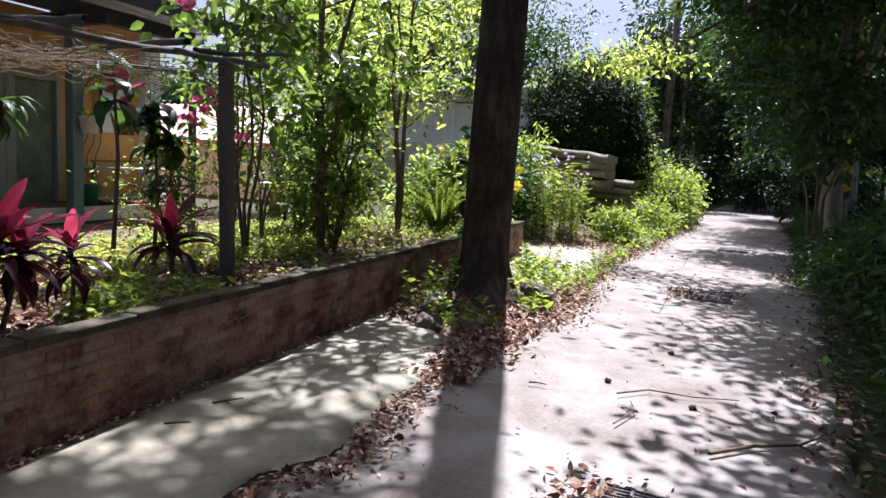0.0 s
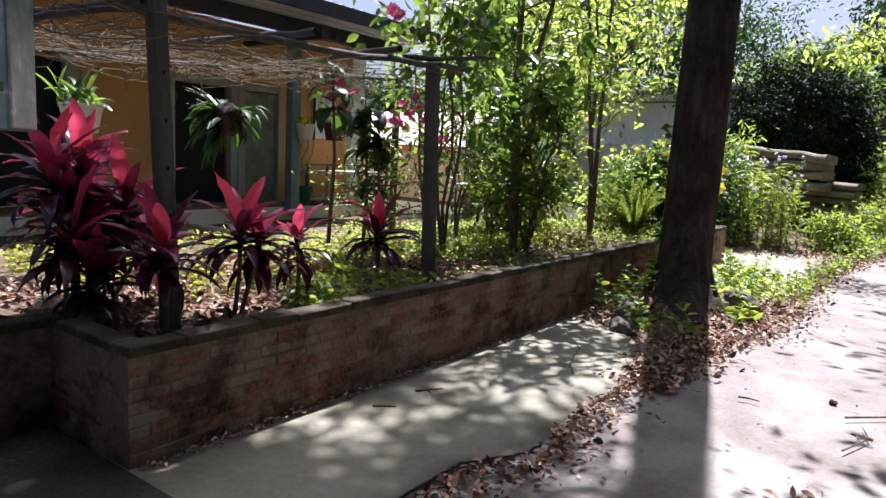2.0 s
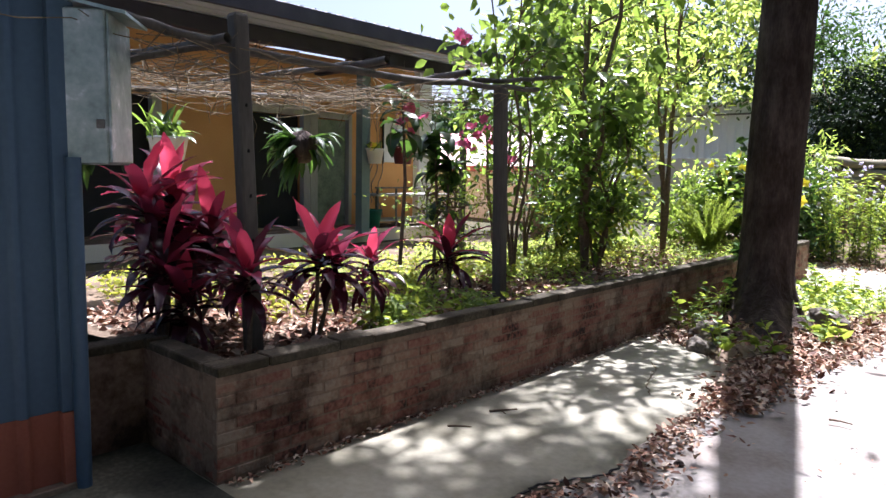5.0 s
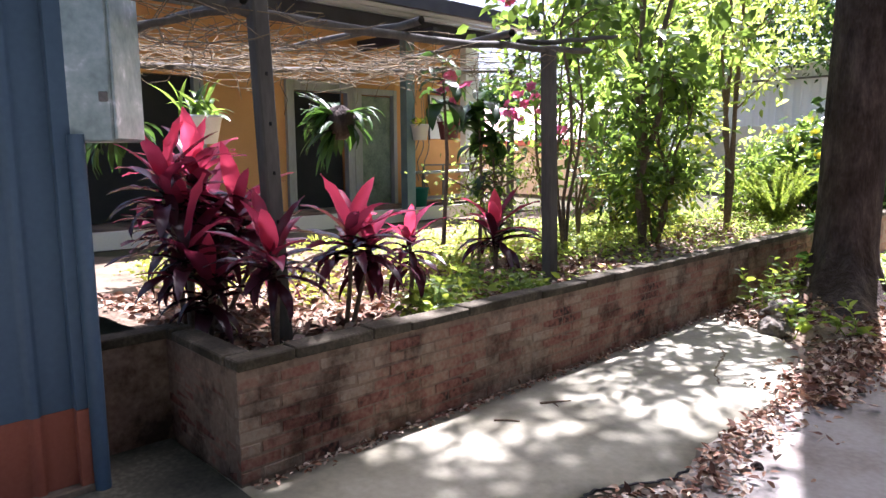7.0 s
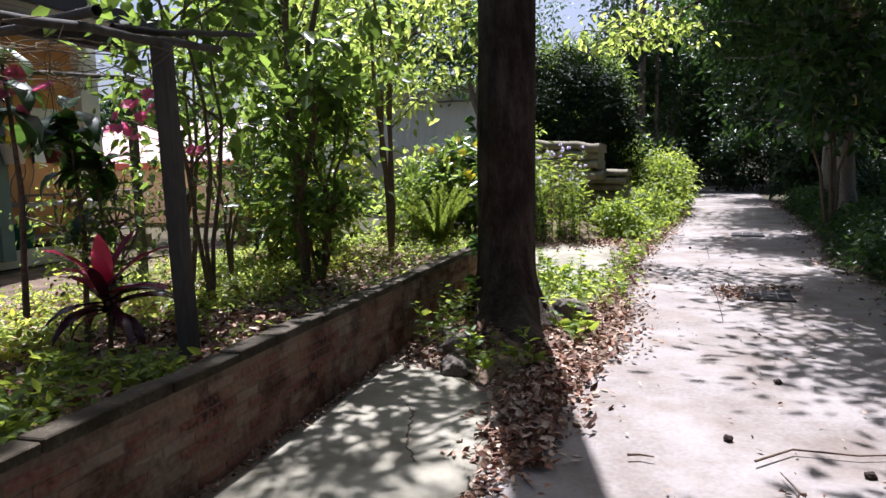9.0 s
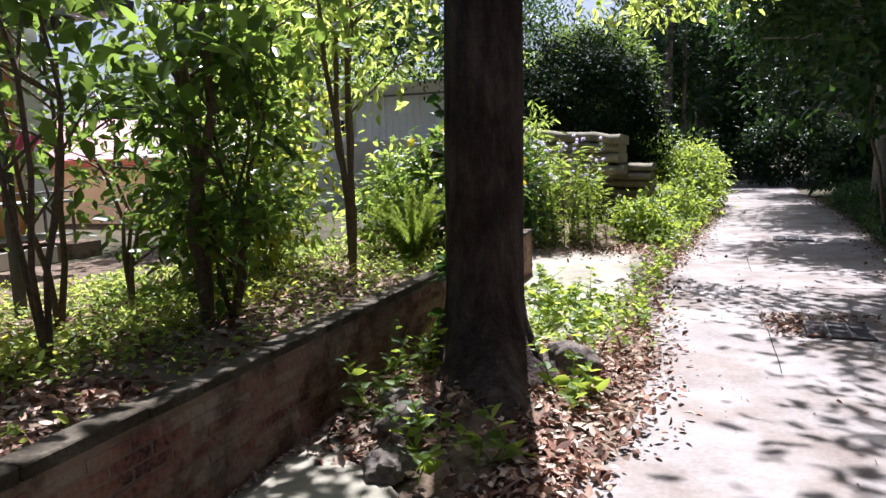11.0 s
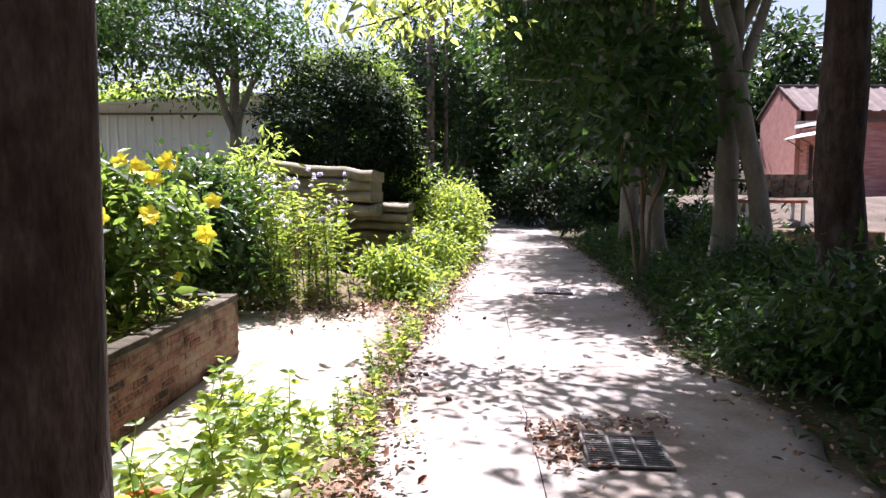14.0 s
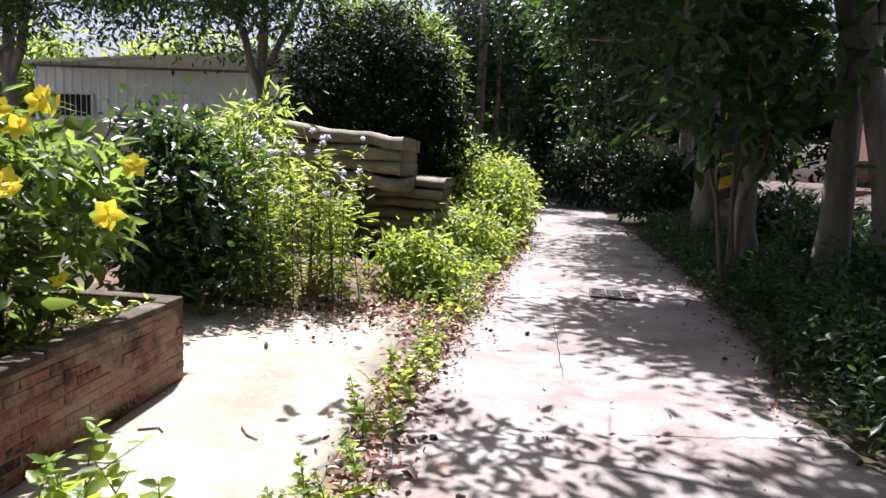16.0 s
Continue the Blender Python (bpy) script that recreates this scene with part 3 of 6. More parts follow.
# ---- blue shed with meter box ----
def shed():
    root = empty("blue_shed", (-2.55, -2.82, 0))
    o = Vector(root.location)
    V, F = [], []
    ys = np.arange(-9.0, -2.85, 0.01)
    for y in ys:
        rib = 0.022 if (y / 0.19) % 1 < 0.22 else 0.0
        V += [(-2.58 + rib, y, 0.4), (-2.58 + rib, y, 3.2)]
    F = [(2 * i, 2 * i + 2, 2 * i + 3, 2 * i + 1) for i in range(len(ys) - 1)]
    raw("wall_sheet", np.array(V) - np.array(o), F, M_blue, root)
    V = [(x + 0.002, y, {0.4: 0.06, 3.2: 0.4}[z]) for x, y, z in V]
    raw("skirting_sheet", np.array(V) - np.array(o), F, M_redskirt, root, "red oxide painted lower band")
    for nm, dims, m in (("corner_trim", (-2.62, -2.87, 0.4, -2.535, -2.76, 3.2), M_blue), ("corner_trim_foot", (-2.62, -2.87, 0.05, -2.533, -2.758, 0.4), M_redskirt), ("end_wall", (-8.0, -2.87, 0.02, -2.6, -2.8, 3.2), M_blue), ("inner_wall", (-8.0, -9.0, 0.02, -2.62, -2.88, 3.15), M_dark), ("roof_sheet", (-8.2, -9.2, 3.2, -2.3, -2.65, 3.28), M_tin), ("sill", (-2.66, -9.0, -0.03, -2.52, -2.76, 0.06), M_mortar)):
        bm = bmesh.new()
        box(bm, *dims, 0.004)
        bm.transform(Matrix.Translation(-o))
        part(nm, bm, m, root)
    tagged(root, "blue corrugated steel shed with red painted skirting", "shed")
    bx = empty("meter_box", (-2.43, -2.67, 1.53))
    # box stands out from the shed's corner, its door facing the lane
    m = pose(0, 0, 0, 0, 0, -38)
    def put(nm, dims, mat, bev=0.008, label=""):
        bm = bmesh.new()
        box(bm, *dims, bev)
        bm.transform(m)
        return part(nm, bm, mat, bx, label)
    put("housing", (-0.34, -0.25, 0.0, 0.0, 0.0, 0.68), M_smeared)
    put("door", (-0.335, 0.002, 0.01, -0.005, 0.014, 0.66), M_smeared, 0.003, "galvanised door with smears and painted light dapples")
    bm = bmesh.new()
    box(bm, -0.36, -0.27, 0.665, 0.02, 0.09, 0.68)
    for v in bm.verts:
        v.co.z += 0.03 - 0.2 * (v.co.y + 0.1)
    bm.transform(m)
    part("hood", bm, M_galv, bx, "sloping rain hood")
    put("latch", (0.0, -0.045, 0.16, 0.014, -0.012, 0.2), M_iron, 0.003, "dark broken latch")
    put("screw", (0.0, -0.2, 0.13, 0.008, -0.185, 0.145), M_iron, 0.002)
    tagged(bx, "grey galvanised meter box with sloping hood", "meter box")
    pieces = [tube([(-2.52, -2.79, 1.56), (-2.52, -2.79, 0.8), (-2.525, -2.79, 0.02)], [0.034] * 3, 12)]
    v, f = joined(pieces)
    tagged(raw("conduit", v, f, M_blue, smooth=True), "grey-blue conduit pipe running down from the meter box", "pipe")


shed()

# ---- house behind the planter ----
def house():
    root = empty("house", (-8.0, 2.0, 0.4))
    o = Vector(root.location)
    def put(nm, dims, mat, parent=None, label="", bev=0.004):
        bm = bmesh.new()
        box(bm, *dims, bev)
        bm.transform(Matrix.Translation(-o + Vector((0, 0.28, 0))))
        return part(nm, bm, mat, parent or root, label)
    hx = -8.0
    # front wall with door and window openings
    for k, (y0, y1, z0, z1) in enumerate([(-5, -2.2, 0.4, 3.3), (-2.2, -0.1, 2.45, 3.3), (-0.1, 1.15, 0.4, 3.3), (1.15, 3.15, 2.45, 3.3), (3.15, 4.62, 0.4, 3.6)]):
        put("wall_panel", (hx - 0.15, y0, z0, hx, y1, z1), M_orange)
    put("side_wall", (-14, 4.62, 0.4, hx + 0.0, 4.77, 3.6), M_orange)
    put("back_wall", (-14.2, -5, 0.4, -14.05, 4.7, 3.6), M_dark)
    put("south_wall", (-14, -5.15, 0.4, hx, -5.0, 3.6), M_orange)
    put("corner_pilaster", (hx - 0.02, 4.63, 0.4, hx + 0.14, 4.95, 3.4), M_white)
    put("floor_slab", (-14, -5, 0.36, -7.05, 4.9, 0.655), M_mortar)
    put("floor_edge", (-7.06, -5, 0.475, -6.98, 4.2, 0.667), M_cream)
    # first door: frame, near-black sheet painting the shade inside, open leaf
    for nm, d in (("door_frame", (hx - 0.05, 1.15, 0.55, hx + 0.06, 1.27, 2.5)), ("door_frame", (hx - 0.05, 2.18, 0.55, hx + 0.06, 2.3, 2.5)), ("door_lintel", (hx - 0.05, 1.27, 2.36, hx + 0.06, 2.18, 2.5)), ("window_frame", (hx - 0.05, 3.08, 0.55, hx + 0.05, 3.15, 2.45)), ("window_frame", (hx - 0.05, 2.3, 2.36, hx + 0.04, 3.08, 2.45)), ("door_frame", (hx - 0.05, -0.17, 0.55, hx + 0.06, -0.04, 2.5)), ("door_frame", (hx - 0.05, -2.2, 0.55, hx + 0.06, -2.07, 2.5))):
        put(nm, d, M_frame)
    # Both doorways are closed by sheets with the room's shade in their colour.
    put("door_dark_sheet", (hx - 0.14, 1.27, 0.55, hx - 0.1, 2.18, 2.36), M_dark)
    put("door_dark_sheet", (hx - 0.14, -2.07, 0.55, hx - 0.1, -0.17, 2.45), M_dark)
    g = put("screen_pane", (hx - 0.03, 2.46, 0.62, hx - 0.015, 3.06, 2.34), M_screen, None, "grey-green frosted glass pane")
    put("screen_mullion", (hx - 0.05, 2.3, 0.55, hx + 0.07, 2.44, 2.36), M_frame)
    # verandah posts and roof
    put("verandah_post", (-6.98, 2.4, 0.58, -6.84, 2.56, 3.3), M_teal, None, "teal painted verandah post")
    put("verandah_post", (-6.98, -3.2, 0.58, -6.84, -3.05, 3.3), M_teal)
    put("roof_beam", (-7.0, -5, 3.12, -6.82, 4.6, 3.3), M_roofdark)
    for y in (-3.1, 2.48):
        put("cross_beam", (-8.0, y - 0.06, 3.0, -6.3, y + 0.06, 3.14), M_roofdark)
    bm = bmesh.new()
    ys = np.arange(-6.0, 4.75, 0.05)
    rows = []
    for y in ys:
        dz = 0.03 * (0.5 + 0.5 * math.cos(y * 2 * math.pi / 0.2))
        rows.append([bm.verts.new((-14.4, y, 4.5 + dz)), bm.verts.new((-6.1, y, 3.42 + dz))])
    for a, b in zip(rows, rows[1:]):
        bm.faces.new((a[0], b[0], b[1], a[1]))
    bm.normal_update()
    bmesh.ops.solidify(bm, geom=list(bm.faces), thickness=0.012)
    bm.transform(Matrix.Translation(-o + Vector((0, 0.28, 0))))
    part("roof_sheet", bm, M_tin, root, "pale corrugated roof sheets")
    put("fascia", (-6.12, -6.0, 3.26, -6.06, 4.75, 3.44), M_roofdark, None, "dark roof edge fascia")
    put("gable_board", (-14.3, 4.72, 3.3, -6.1, 4.78, 3.42), M_white)
    # soffit slats between wall and eave
    for k in range(8):
        x = -7.9 + k * 0.23
        put("soffit_slat", (x, -5.5, 3.31, x + 0.17, 4.7, 3.325), M_tin)
    tagged(set_back(root), "single-storey orange house with verandah and tin roof", "house")


M_screen = material("frosted_pane", [(0.1, 0.13, 0.1), (0.2, 0.24, 0.18), (0.3, 0.34, 0.26)], 4, 0.25, 0.1, 30)
house()

# ---- pergola over the planter ----
def pergola():
    rng = np.random.default_rng(5)
    root = empty("pergola", (-2.4, -1.0, 0.45))
    o = np.array(root.location)
    def stick(nm, pts, rad, mat, sides=9, label=""):
        pts = np.array(pts, dtype=float)
        fine = np.stack([np.interp(np.linspace(0, len(pts) - 1, 4 * len(pts)), range(len(pts)), pts[:, k]) for k in range(3)], 1)
        fine[1:-1] += rng.normal(0, 0.006, fine[1:-1].shape)
        v, f = tube(fine - o, np.linspace(rad[0], rad[1], len(fine)), sides, 0.05, rng)
        ob = raw(nm, v, f, mat, root, label, smooth=True)
        return ob
    def square_post(nm, base, top, w):
        bm = bmesh.new()
        box(bm, -w / 2, -w / 2, 0, w / 2, w / 2, 1, 0.008)
        d = Vector(top) - Vector(base)
        for v in bm.verts:
            v.co = Vector(base) - Vector(o) + d * v.co.z + Vector((v.co.x, v.co.y, 0))
        return part(nm, bm, M_post, root, "weathered grey post with bolt holes")
    p1 = square_post("post", (-2.29, -2.02, 0.4), (-2.41, -2.03, 2.3), 0.08)
    for k in range(4):
        q = 0.4 + 0.12 * k
        c = Vector((-2.29, -2.02, 0.4)).lerp(Vector((-2.41, -2.03, 2.3)), q) - Vector(o)
        # Raised black block paints the shade inside a bolt hole.
        bm = bmesh.new()
        box(bm, c.x + 0.04, c.y - 0.007, c.z - 0.009, c.x + 0.047, c.y + 0.007, c.z + 0.009, 0.003)
        part("bolt_hole_shade", bm, M_black, p1)
    square_post("post", (-2.36, 0.16, 0.4), (-2.41, 0.16, 2.17), 0.085)
    square_post("post", (-4.6, -2.3, 0.4), (-4.6, -2.3, 2.2), 0.08)
    square_post("post", (-4.72, 2.45, 0.4), (-4.72, 2.45, 2.42), 0.07)
    stick("beam", [(-2.5, -2.66, 2.21), (-2.46, -2.5, 2.19), (-2.42, -2.04, 2.13), (-2.4, -1.3, 2.11), (-2.4, 0.16, 2.17), (-2.38, 0.6, 2.2)], (0.027, 0.02), M_post)
    stick("beam", [(-2.46, -0.1, 2.2), (-2.42, 0.4, 2.25), (-2.38, 0.95, 2.34)], (0.02, 0.014), M_post)
    stick("beam", [(-2.52, -2.6, 2.0), (-2.5, -2.25, 2.1), (-2.46, -1.95, 2.17)], (0.018, 0.014), M_post)
    stick("beam", [(-4.7, -2.4, 2.1), (-4.68, -0.5, 2.18), (-4.72, 2.5, 2.4)], (0.026, 0.02), M_post)
    for y0, y1, z in ((-2.15, -2.3, -0.1), (-1.1, -1.0, -0.06), (-0.35, 0.3, -0.04)):
        stick("rafter", [(-2.3, y0, 2.25 + z), (-3.4, (y0 + y1) / 2, 2.27 + z), (-4.9, y1, 2.3 + z)], (0.024, 0.016), M_post)
    pieces = []
    for k in range(260):
        x, y = rng.uniform(-4.7, -2.5), rng.uniform(-2.6, 0.2)
        a, ln = rng.uniform(0, 6.3), rng.uniform(0.4, 1.4)
        z = 2.12 + 0.03 * rng.normal() + 0.02 * (-x - 2.4)
        sag = abs(rng.normal(0, 0.07))
        d = np.array([math.cos(a), math.sin(a), 0])
        pts = np.array([[x, y, z]]) + d * np.linspace(0, ln, 6)[:, None] + np.stack([rng.normal(0, 0.03, 6), rng.normal(0, 0.03, 6), rng.normal(0, 0.02, 6) - sag * np.sin(np.linspace(0, 3.1, 6))], 1)
        pts[:, 0] = np.clip(pts[:, 0], -4.9, -2.25)
        pieces.append(tube(pts - o, np.full(6, rng.uniform(0.0014, 0.0034)), 4))
    v, f = joined(pieces)
    raw("dead_vines", v, f, M_vine, root, "tangle of dry brown vines and wires")
    pieces = []
    for k in range(26):
        x, y = rng.uniform(-4.5, -2.4), rng.uniform(-2.8, 0.5)
        ln = rng.uniform(0.1, 0.45)
        pts = np.array([[x, y, 2.12]]) + np.stack([rng.normal(0, 0.02, 5), rng.normal(0, 0.02, 5), -np.linspace(0, ln, 5)], 1)
        v, f = tube(pts - o, np.full(5, 0.003), 4)
        raw("hanging_stem", v, f, M_vine, root)
    tagged(set_back(root, 1.075, (0.7, -3.9, 1.5)), "rustic pergola of poles carrying dry vines", "pergola")


pergola()

# ---- red-leaved plants in the planter ----
def strap_leaf(base, yaw, rise, length, width, rng, bend=0.5, seg=7):
    """A long blade with a folded midrib, rising and then arching over."""
    d = np.array([math.cos(yaw), math.sin(yaw), 0.0])
    side = np.array([-d[1], d[0], 0.0])
    t = np.linspace(0, 1, seg)
    ang = rise - bend * t ** 1.6
    step = length / (seg - 1)
    p = [np.array(base, dtype=float)]
    for a in ang[1:]:
        p.append(p[-1] + step * (d * math.cos(a) + np.array([0, 0, math.sin(a)])))
    p = np.array(p)
    w = width / 2 * np.clip(np.sin(math.pi * (0.06 + 0.94 * t) ** 0.8) + 0.12, 0, 1)
    w[-1] = 0.002
    nor = np.stack([-d[0] * np.sin(ang), -d[1] * np.sin(ang), np.cos(ang)], 1)
    lift = nor * (w * 0.35)[:, None]
    wave = rng.normal(0, 0.05, seg)[:, None] * nor * width
    v = np.concatenate([p, p + side * w[:, None] + lift + wave, p - side * w[:, None] + lift - wave])
    f = []
    for i in range(seg - 1):
        f += [(i, i + 1, seg + i + 1, seg + i), (i + 1, i, 2 * seg + i, 2 * seg + i + 1)]
    return v, np.array(f)


def cordyline(base, heads, rng, label, height_dark=0.5):
    """Thin cane stems, each with a rosette: bright new blades upright, older dark ones hanging."""
    root = empty("cordyline", base)
    for dx, dy, h, size, bright in heads:
        tipp = np.array([dx, dy, h])
        v, f = tube([(dx * 0.2, dy * 0.2, -0.08), (dx * 0.6, dy * 0.6 + 0.02, h * 0.5), tipp], [0.016, 0.013, 0.012], 7, 0.05, rng)
        raw("stem", v, f, M_twig, root, smooth=True)
        red, mid, mar = [], [], []
        n = 20
        for k in range(n):
            yaw, q = k * 2.4 + rng.normal(0, 0.3), k / (n - 1)
            blade = strap_leaf(tipp + np.array([0, 0, -0.16 * (1 - q)]), yaw, -0.15 + 1.05 * q + rng.normal(0, 0.22), size * rng.uniform(0.68, 1.05), size * rng.uniform(0.15, 0.24), rng, 1.2 - 0.75 * q + rng.normal(0, 0.15), 9)
            young = q + rng.normal(0, 0.14) + 0.4 * (bright - 0.5)
            (red if young > 1.02 else mid if young > 0.58 else mar).append(blade)
        for k in range(1 + (bright > 0.45)):
            red.append(strap_leaf(tipp, rng.uniform(0, 6.3), rng.uniform(0.95, 1.4), size * rng.uniform(0.75, 1.05), size * rng.uniform(0.2, 0.26), rng, 0.2, 9))
        for k in range(5):
            mar.append(strap_leaf(tipp + np.array([0, 0, -0.06 - 0.14 * rng.random()]), rng.uniform(0, 6.3), -0.1, size * 0.7, size * 0.14, rng, 1.5))
        if red:
            raw("young_leaves", *joined(red), L_red, root, "crimson upright blades")
        if mid:
            raw("middle_leaves", *joined(mid), L_plum, root, "plum red arching blades")
        raw("old_leaves", *joined(mar), L_maroon, root, "dark maroon drooping blades")
    return tagged(root, label, "plant", "red cordylines in the planter")


rng = np.random.default_rng(21)
C_LABEL = "crimson and maroon cordyline in the planter"
cordyline((-2.44, -1.97, 0.5), [(0, 0, 0.5, 0.36, 0.5)], rng, C_LABEL)
cordyline((-2.54, -1.49, 0.5), [(0.02, 0.05, 0.54, 0.44, 0.55), (0.0, 0.2, 0.48, 0.34, 0.35)], rng, C_LABEL)
cordyline((-2.59, -0.95, 0.5), [(0, 0, 0.46, 0.3, 0.3)], rng, C_LABEL)
cordyline((-3.1, 0.4, 0.5), [(0, 0, 0.38, 0.44, 0.3)], rng, "sparse cordyline with one tall crimson blade")
for x, y, heads in ((-3.2, -2.0, [(0, 0, 0.86, 0.46, 0.55), (0.12, 0.18, 0.66, 0.44, 0.3), (-0.05, 0.05, 0.55, 0.44, 0.1)]), (-3.05, -2.15, [(-0.1, -0.05, 0.84, 0.42, 0.5), (0.1, -0.02, 0.5, 0.42, 0.1), (-0.15, 0.06, 0.6, 0.42, 0.2)])):
    cordyline((x, y, 0.5), heads, rng, "tall crimson cordyline clump beside the shed")
cordyline((-3.5, -1.8, 0.5), [(0, 0, 0.6, 0.48, 0.1), (0.25, 0.2, 0.4, 0.44, 0.0)], rng, "dark maroon cordyline clump near the shed")
cordyline((-2.9, -2.1, 0.5), [(0, 0, 0.3, 0.38, 0.0)], rng, "dark maroon cordyline clump near the shed")

# ---- shrubs and small trees in the planter ----
def stems_up(base, tops, r0=0.03, wob=0.05, rng=rng):
    out = []
    for t in tops:
        b, t = np.array(base, dtype=float), np.array(t, dtype=float)
        k = np.linspace(0, 1, 7)[:, None]
        pts = b + (t - b) * k
        pts[1:-1] += rng.normal(0, wob, (5, 3)) * np.array([1, 1, 0.2])
        pts[0, 2] -= 0.08
        out.append((pts, np.linspace(r0, r0 * 0.3, 7)))
    return out


def shrub(name, label, base, height, radii, n, leaf, size, clumps, spread, seed, tops=4, r0=0.025, lift=0.55, shell=0.35, limbs=14, category="shrub", **kw):
    r = np.random.default_rng(seed)
    tp = [(base[0] + r.normal(0, radii[0] * 0.45), base[1] + r.normal(0, radii[1] * 0.45), base[2] + height * r.uniform(0.75, 0.98)) for _ in range(tops)]
    c = (base[0], base[1], base[2] + height * lift)
    return grown(name, label, category, base, stems_up(base, tp, r0, 0.04, r), r, leaf, M_twig, n, c, (radii[0], radii[1], height * (1 - lift)), clumps, spread, size, shell, base[2] + 0.05, limbs=limbs, **kw)


shrub("flowering_shrub", "leafy green shrub with several thin trunks", (-3.1, 2.7, 0.5), 4.2, (0.85, 0.85), 520, L_mid, 0.16, 40, 0.17, 31, 3, 0.04, 0.62, width=0.62)
shrub("flowering_shrub", "dense low leafy shrub in the planter", (-3.1, 2.95, 0.5), 2.05, (0.5, 0.5), 1800, L_mid, 0.09, 30, 0.13, 32, 4, 0.02, 0.55, width=0.6)
shrub("small_tree", "slender young tree with yellow-green leaves", (-3.24, 5.0, 0.5), 4.6, (1.25, 1.15), 2150, L_bright, 0.115, 80, 0.16, 33, 4, 0.035, 0.66, category="tree")
shrub("hibiscus", "hibiscus shrub with pink flowers", (-4.2, 2.5, 0.5), 2.5, (0.6, 0.6), 420, L_mid, 0.11, 60, 0.18, 34, 3, 0.025, 0.66)
shrub("hibiscus", "hibiscus shrub with pink flowers", (-4.3, 3.25, 0.5), 2.0, (0.5, 0.6), 460, L_mid, 0.1, 40, 0.15, 35, 3, 0.02, 0.6)
shrub("twiggy_shrub", "fine-leaved dark twiggy shrub in the planter", (-3.6, 0.95, 0.5), 1.2, (0.45, 0.5), 1500, L_shrub, 0.04, 45, 0.1, 36, 6, 0.012, 0.55, limbs=40)
shrub("bright_shrub", "yellow-green variegated shrub in sunlight", (-4.0, 4.2, 0.5), 1.2, (0.5, 0.6), 1300, L_yellowgreen, 0.09, 40, 0.14, 37, 4, 0.015, 0.5)
shrub("bright_shrub", "bright green leafy shrub in sunlight", (-3.4, 6.5, 0.5), 1.25, (0.55, 0.55), 1500, L_shrub, 0.1, 40, 0.15, 38, 4, 0.015, 0.5)
shrub("dark_shrub", "dark green leafy shrub in the planter", (-4.4, 4.2, 0.5), 1.7, (0.5, 0.5), 1500, L_dark, 0.09, 45, 0.16, 39, 4, 0.02, 0.55)
shrub("dark_shrub", "large leafy shrub with yellow-green tips", (-4.35, 5.3, 0.4), 2.2, (0.65, 0.7), 1500, L_shrub, 0.11, 40, 0.17, 41, 5, 0.02, 0.52, extra=((L_yellowgreen, 0.5, "tip_leaves"),))
shrub("leafy_shrub", "pale green overhanging shrub by the pergola", (-3.4, 1.75, 0.5), 3.2, (0.5, 0.5), 480, L_mid, 0.13, 34, 0.2, 40, 3, 0.02, 0.72, width=0.6)


def flowers(name, label, category, places, petal, size, rng, petals=5, face=0):
    """Small open flowers, each of five petals round a short stalk."""
    for at, scale in places:
        root = empty(name, at)
        yaw = rng.uniform(0, 6.3)
        root.rotation_euler = (radians(face + rng.normal(0, 15)) if face else 0, 0, radians(rng.normal(0, 25)) if face else 0)
        vs = []
        for k in range(petals):
            a = yaw + k * 2 * math.pi / petals
            vs.append((np.zeros(3), np.array([math.cos(a), math.sin(a), 0.35 + rng.normal(0, 0.15)])))
        v, f = leaf_arrays(np.array([q[0] for q in vs]), np.array([q[1] for q in vs]), np.full(petals, size * scale), rng, 0.85, 0.15, 0.2)
        raw("petals", v, f, petal, root)
        v, f = tube([(0, 0, 0.01), (0.01, 0, -size * 0.7), (0.02, 0.01, -size * 1.6)], [0.004, 0.003, 0.002], 5)
        raw("stalk", v, f, L_weed, root)
        tagged(root, label, category, label)


r = np.random.default_rng(50)
flowers("pink_flower", "pink hibiscus flower cluster on a shrub", "flower", [((-3.55 + r.normal(0, 0.06), y + r.normal(0, 0.05), z + r.normal(0, 0.05)), r.uniform(0.8, 1.2)) for y, z in 3 * ((0.35, 2.05), (0.4, 1.98), (0.35, 1.95), (1.2, 1.96), (1.25, 2.0), (1.3, 1.92), (1.55, 1.97), (1.6, 1.9), (0.9, 2.75), (1.0, 2.8), (0.95, 1.85), (1.9, 1.7))], L_pink, 0.058, r, 6, 55)

# broad-leaved drooping plant hanging at the pergola
def broadleaf(base, n, label, seed, length=0.3):
    r = np.random.default_rng(seed)
    root = empty("broadleaf_plant", base)
    v, f = tube([(0, 0, -1.35), (0.03, 0.02, -0.6), (0, 0, 0.15)], [0.02, 0.016, 0.008], 7)
    raw("stem", v, f, M_twig, root, smooth=True)
    bl = [strap_leaf((0, 0, r.uniform(-0.25, 0.2)), r.uniform(0, 6.3), r.uniform(-0.5, 0.9), length * r.uniform(0.7, 1.1), 0.125, r, 1.2) for _ in range(n)]
    raw("leaves", *joined(bl), L_dark, root)
    return tagged(root, label, "plant")


broadleaf((-3.5, 0.62, 1.75), 26, "dark broad-leaved shrub with drooping leaves", 61)
broadleaf((-3.45, 0.75, 1.4), 14, "dark broad-leaved shrub with drooping leaves", 62)
broadleaf((-3.6, 0.3, 2.05), 16, "dark broad-leaved shrub with drooping leaves", 63)


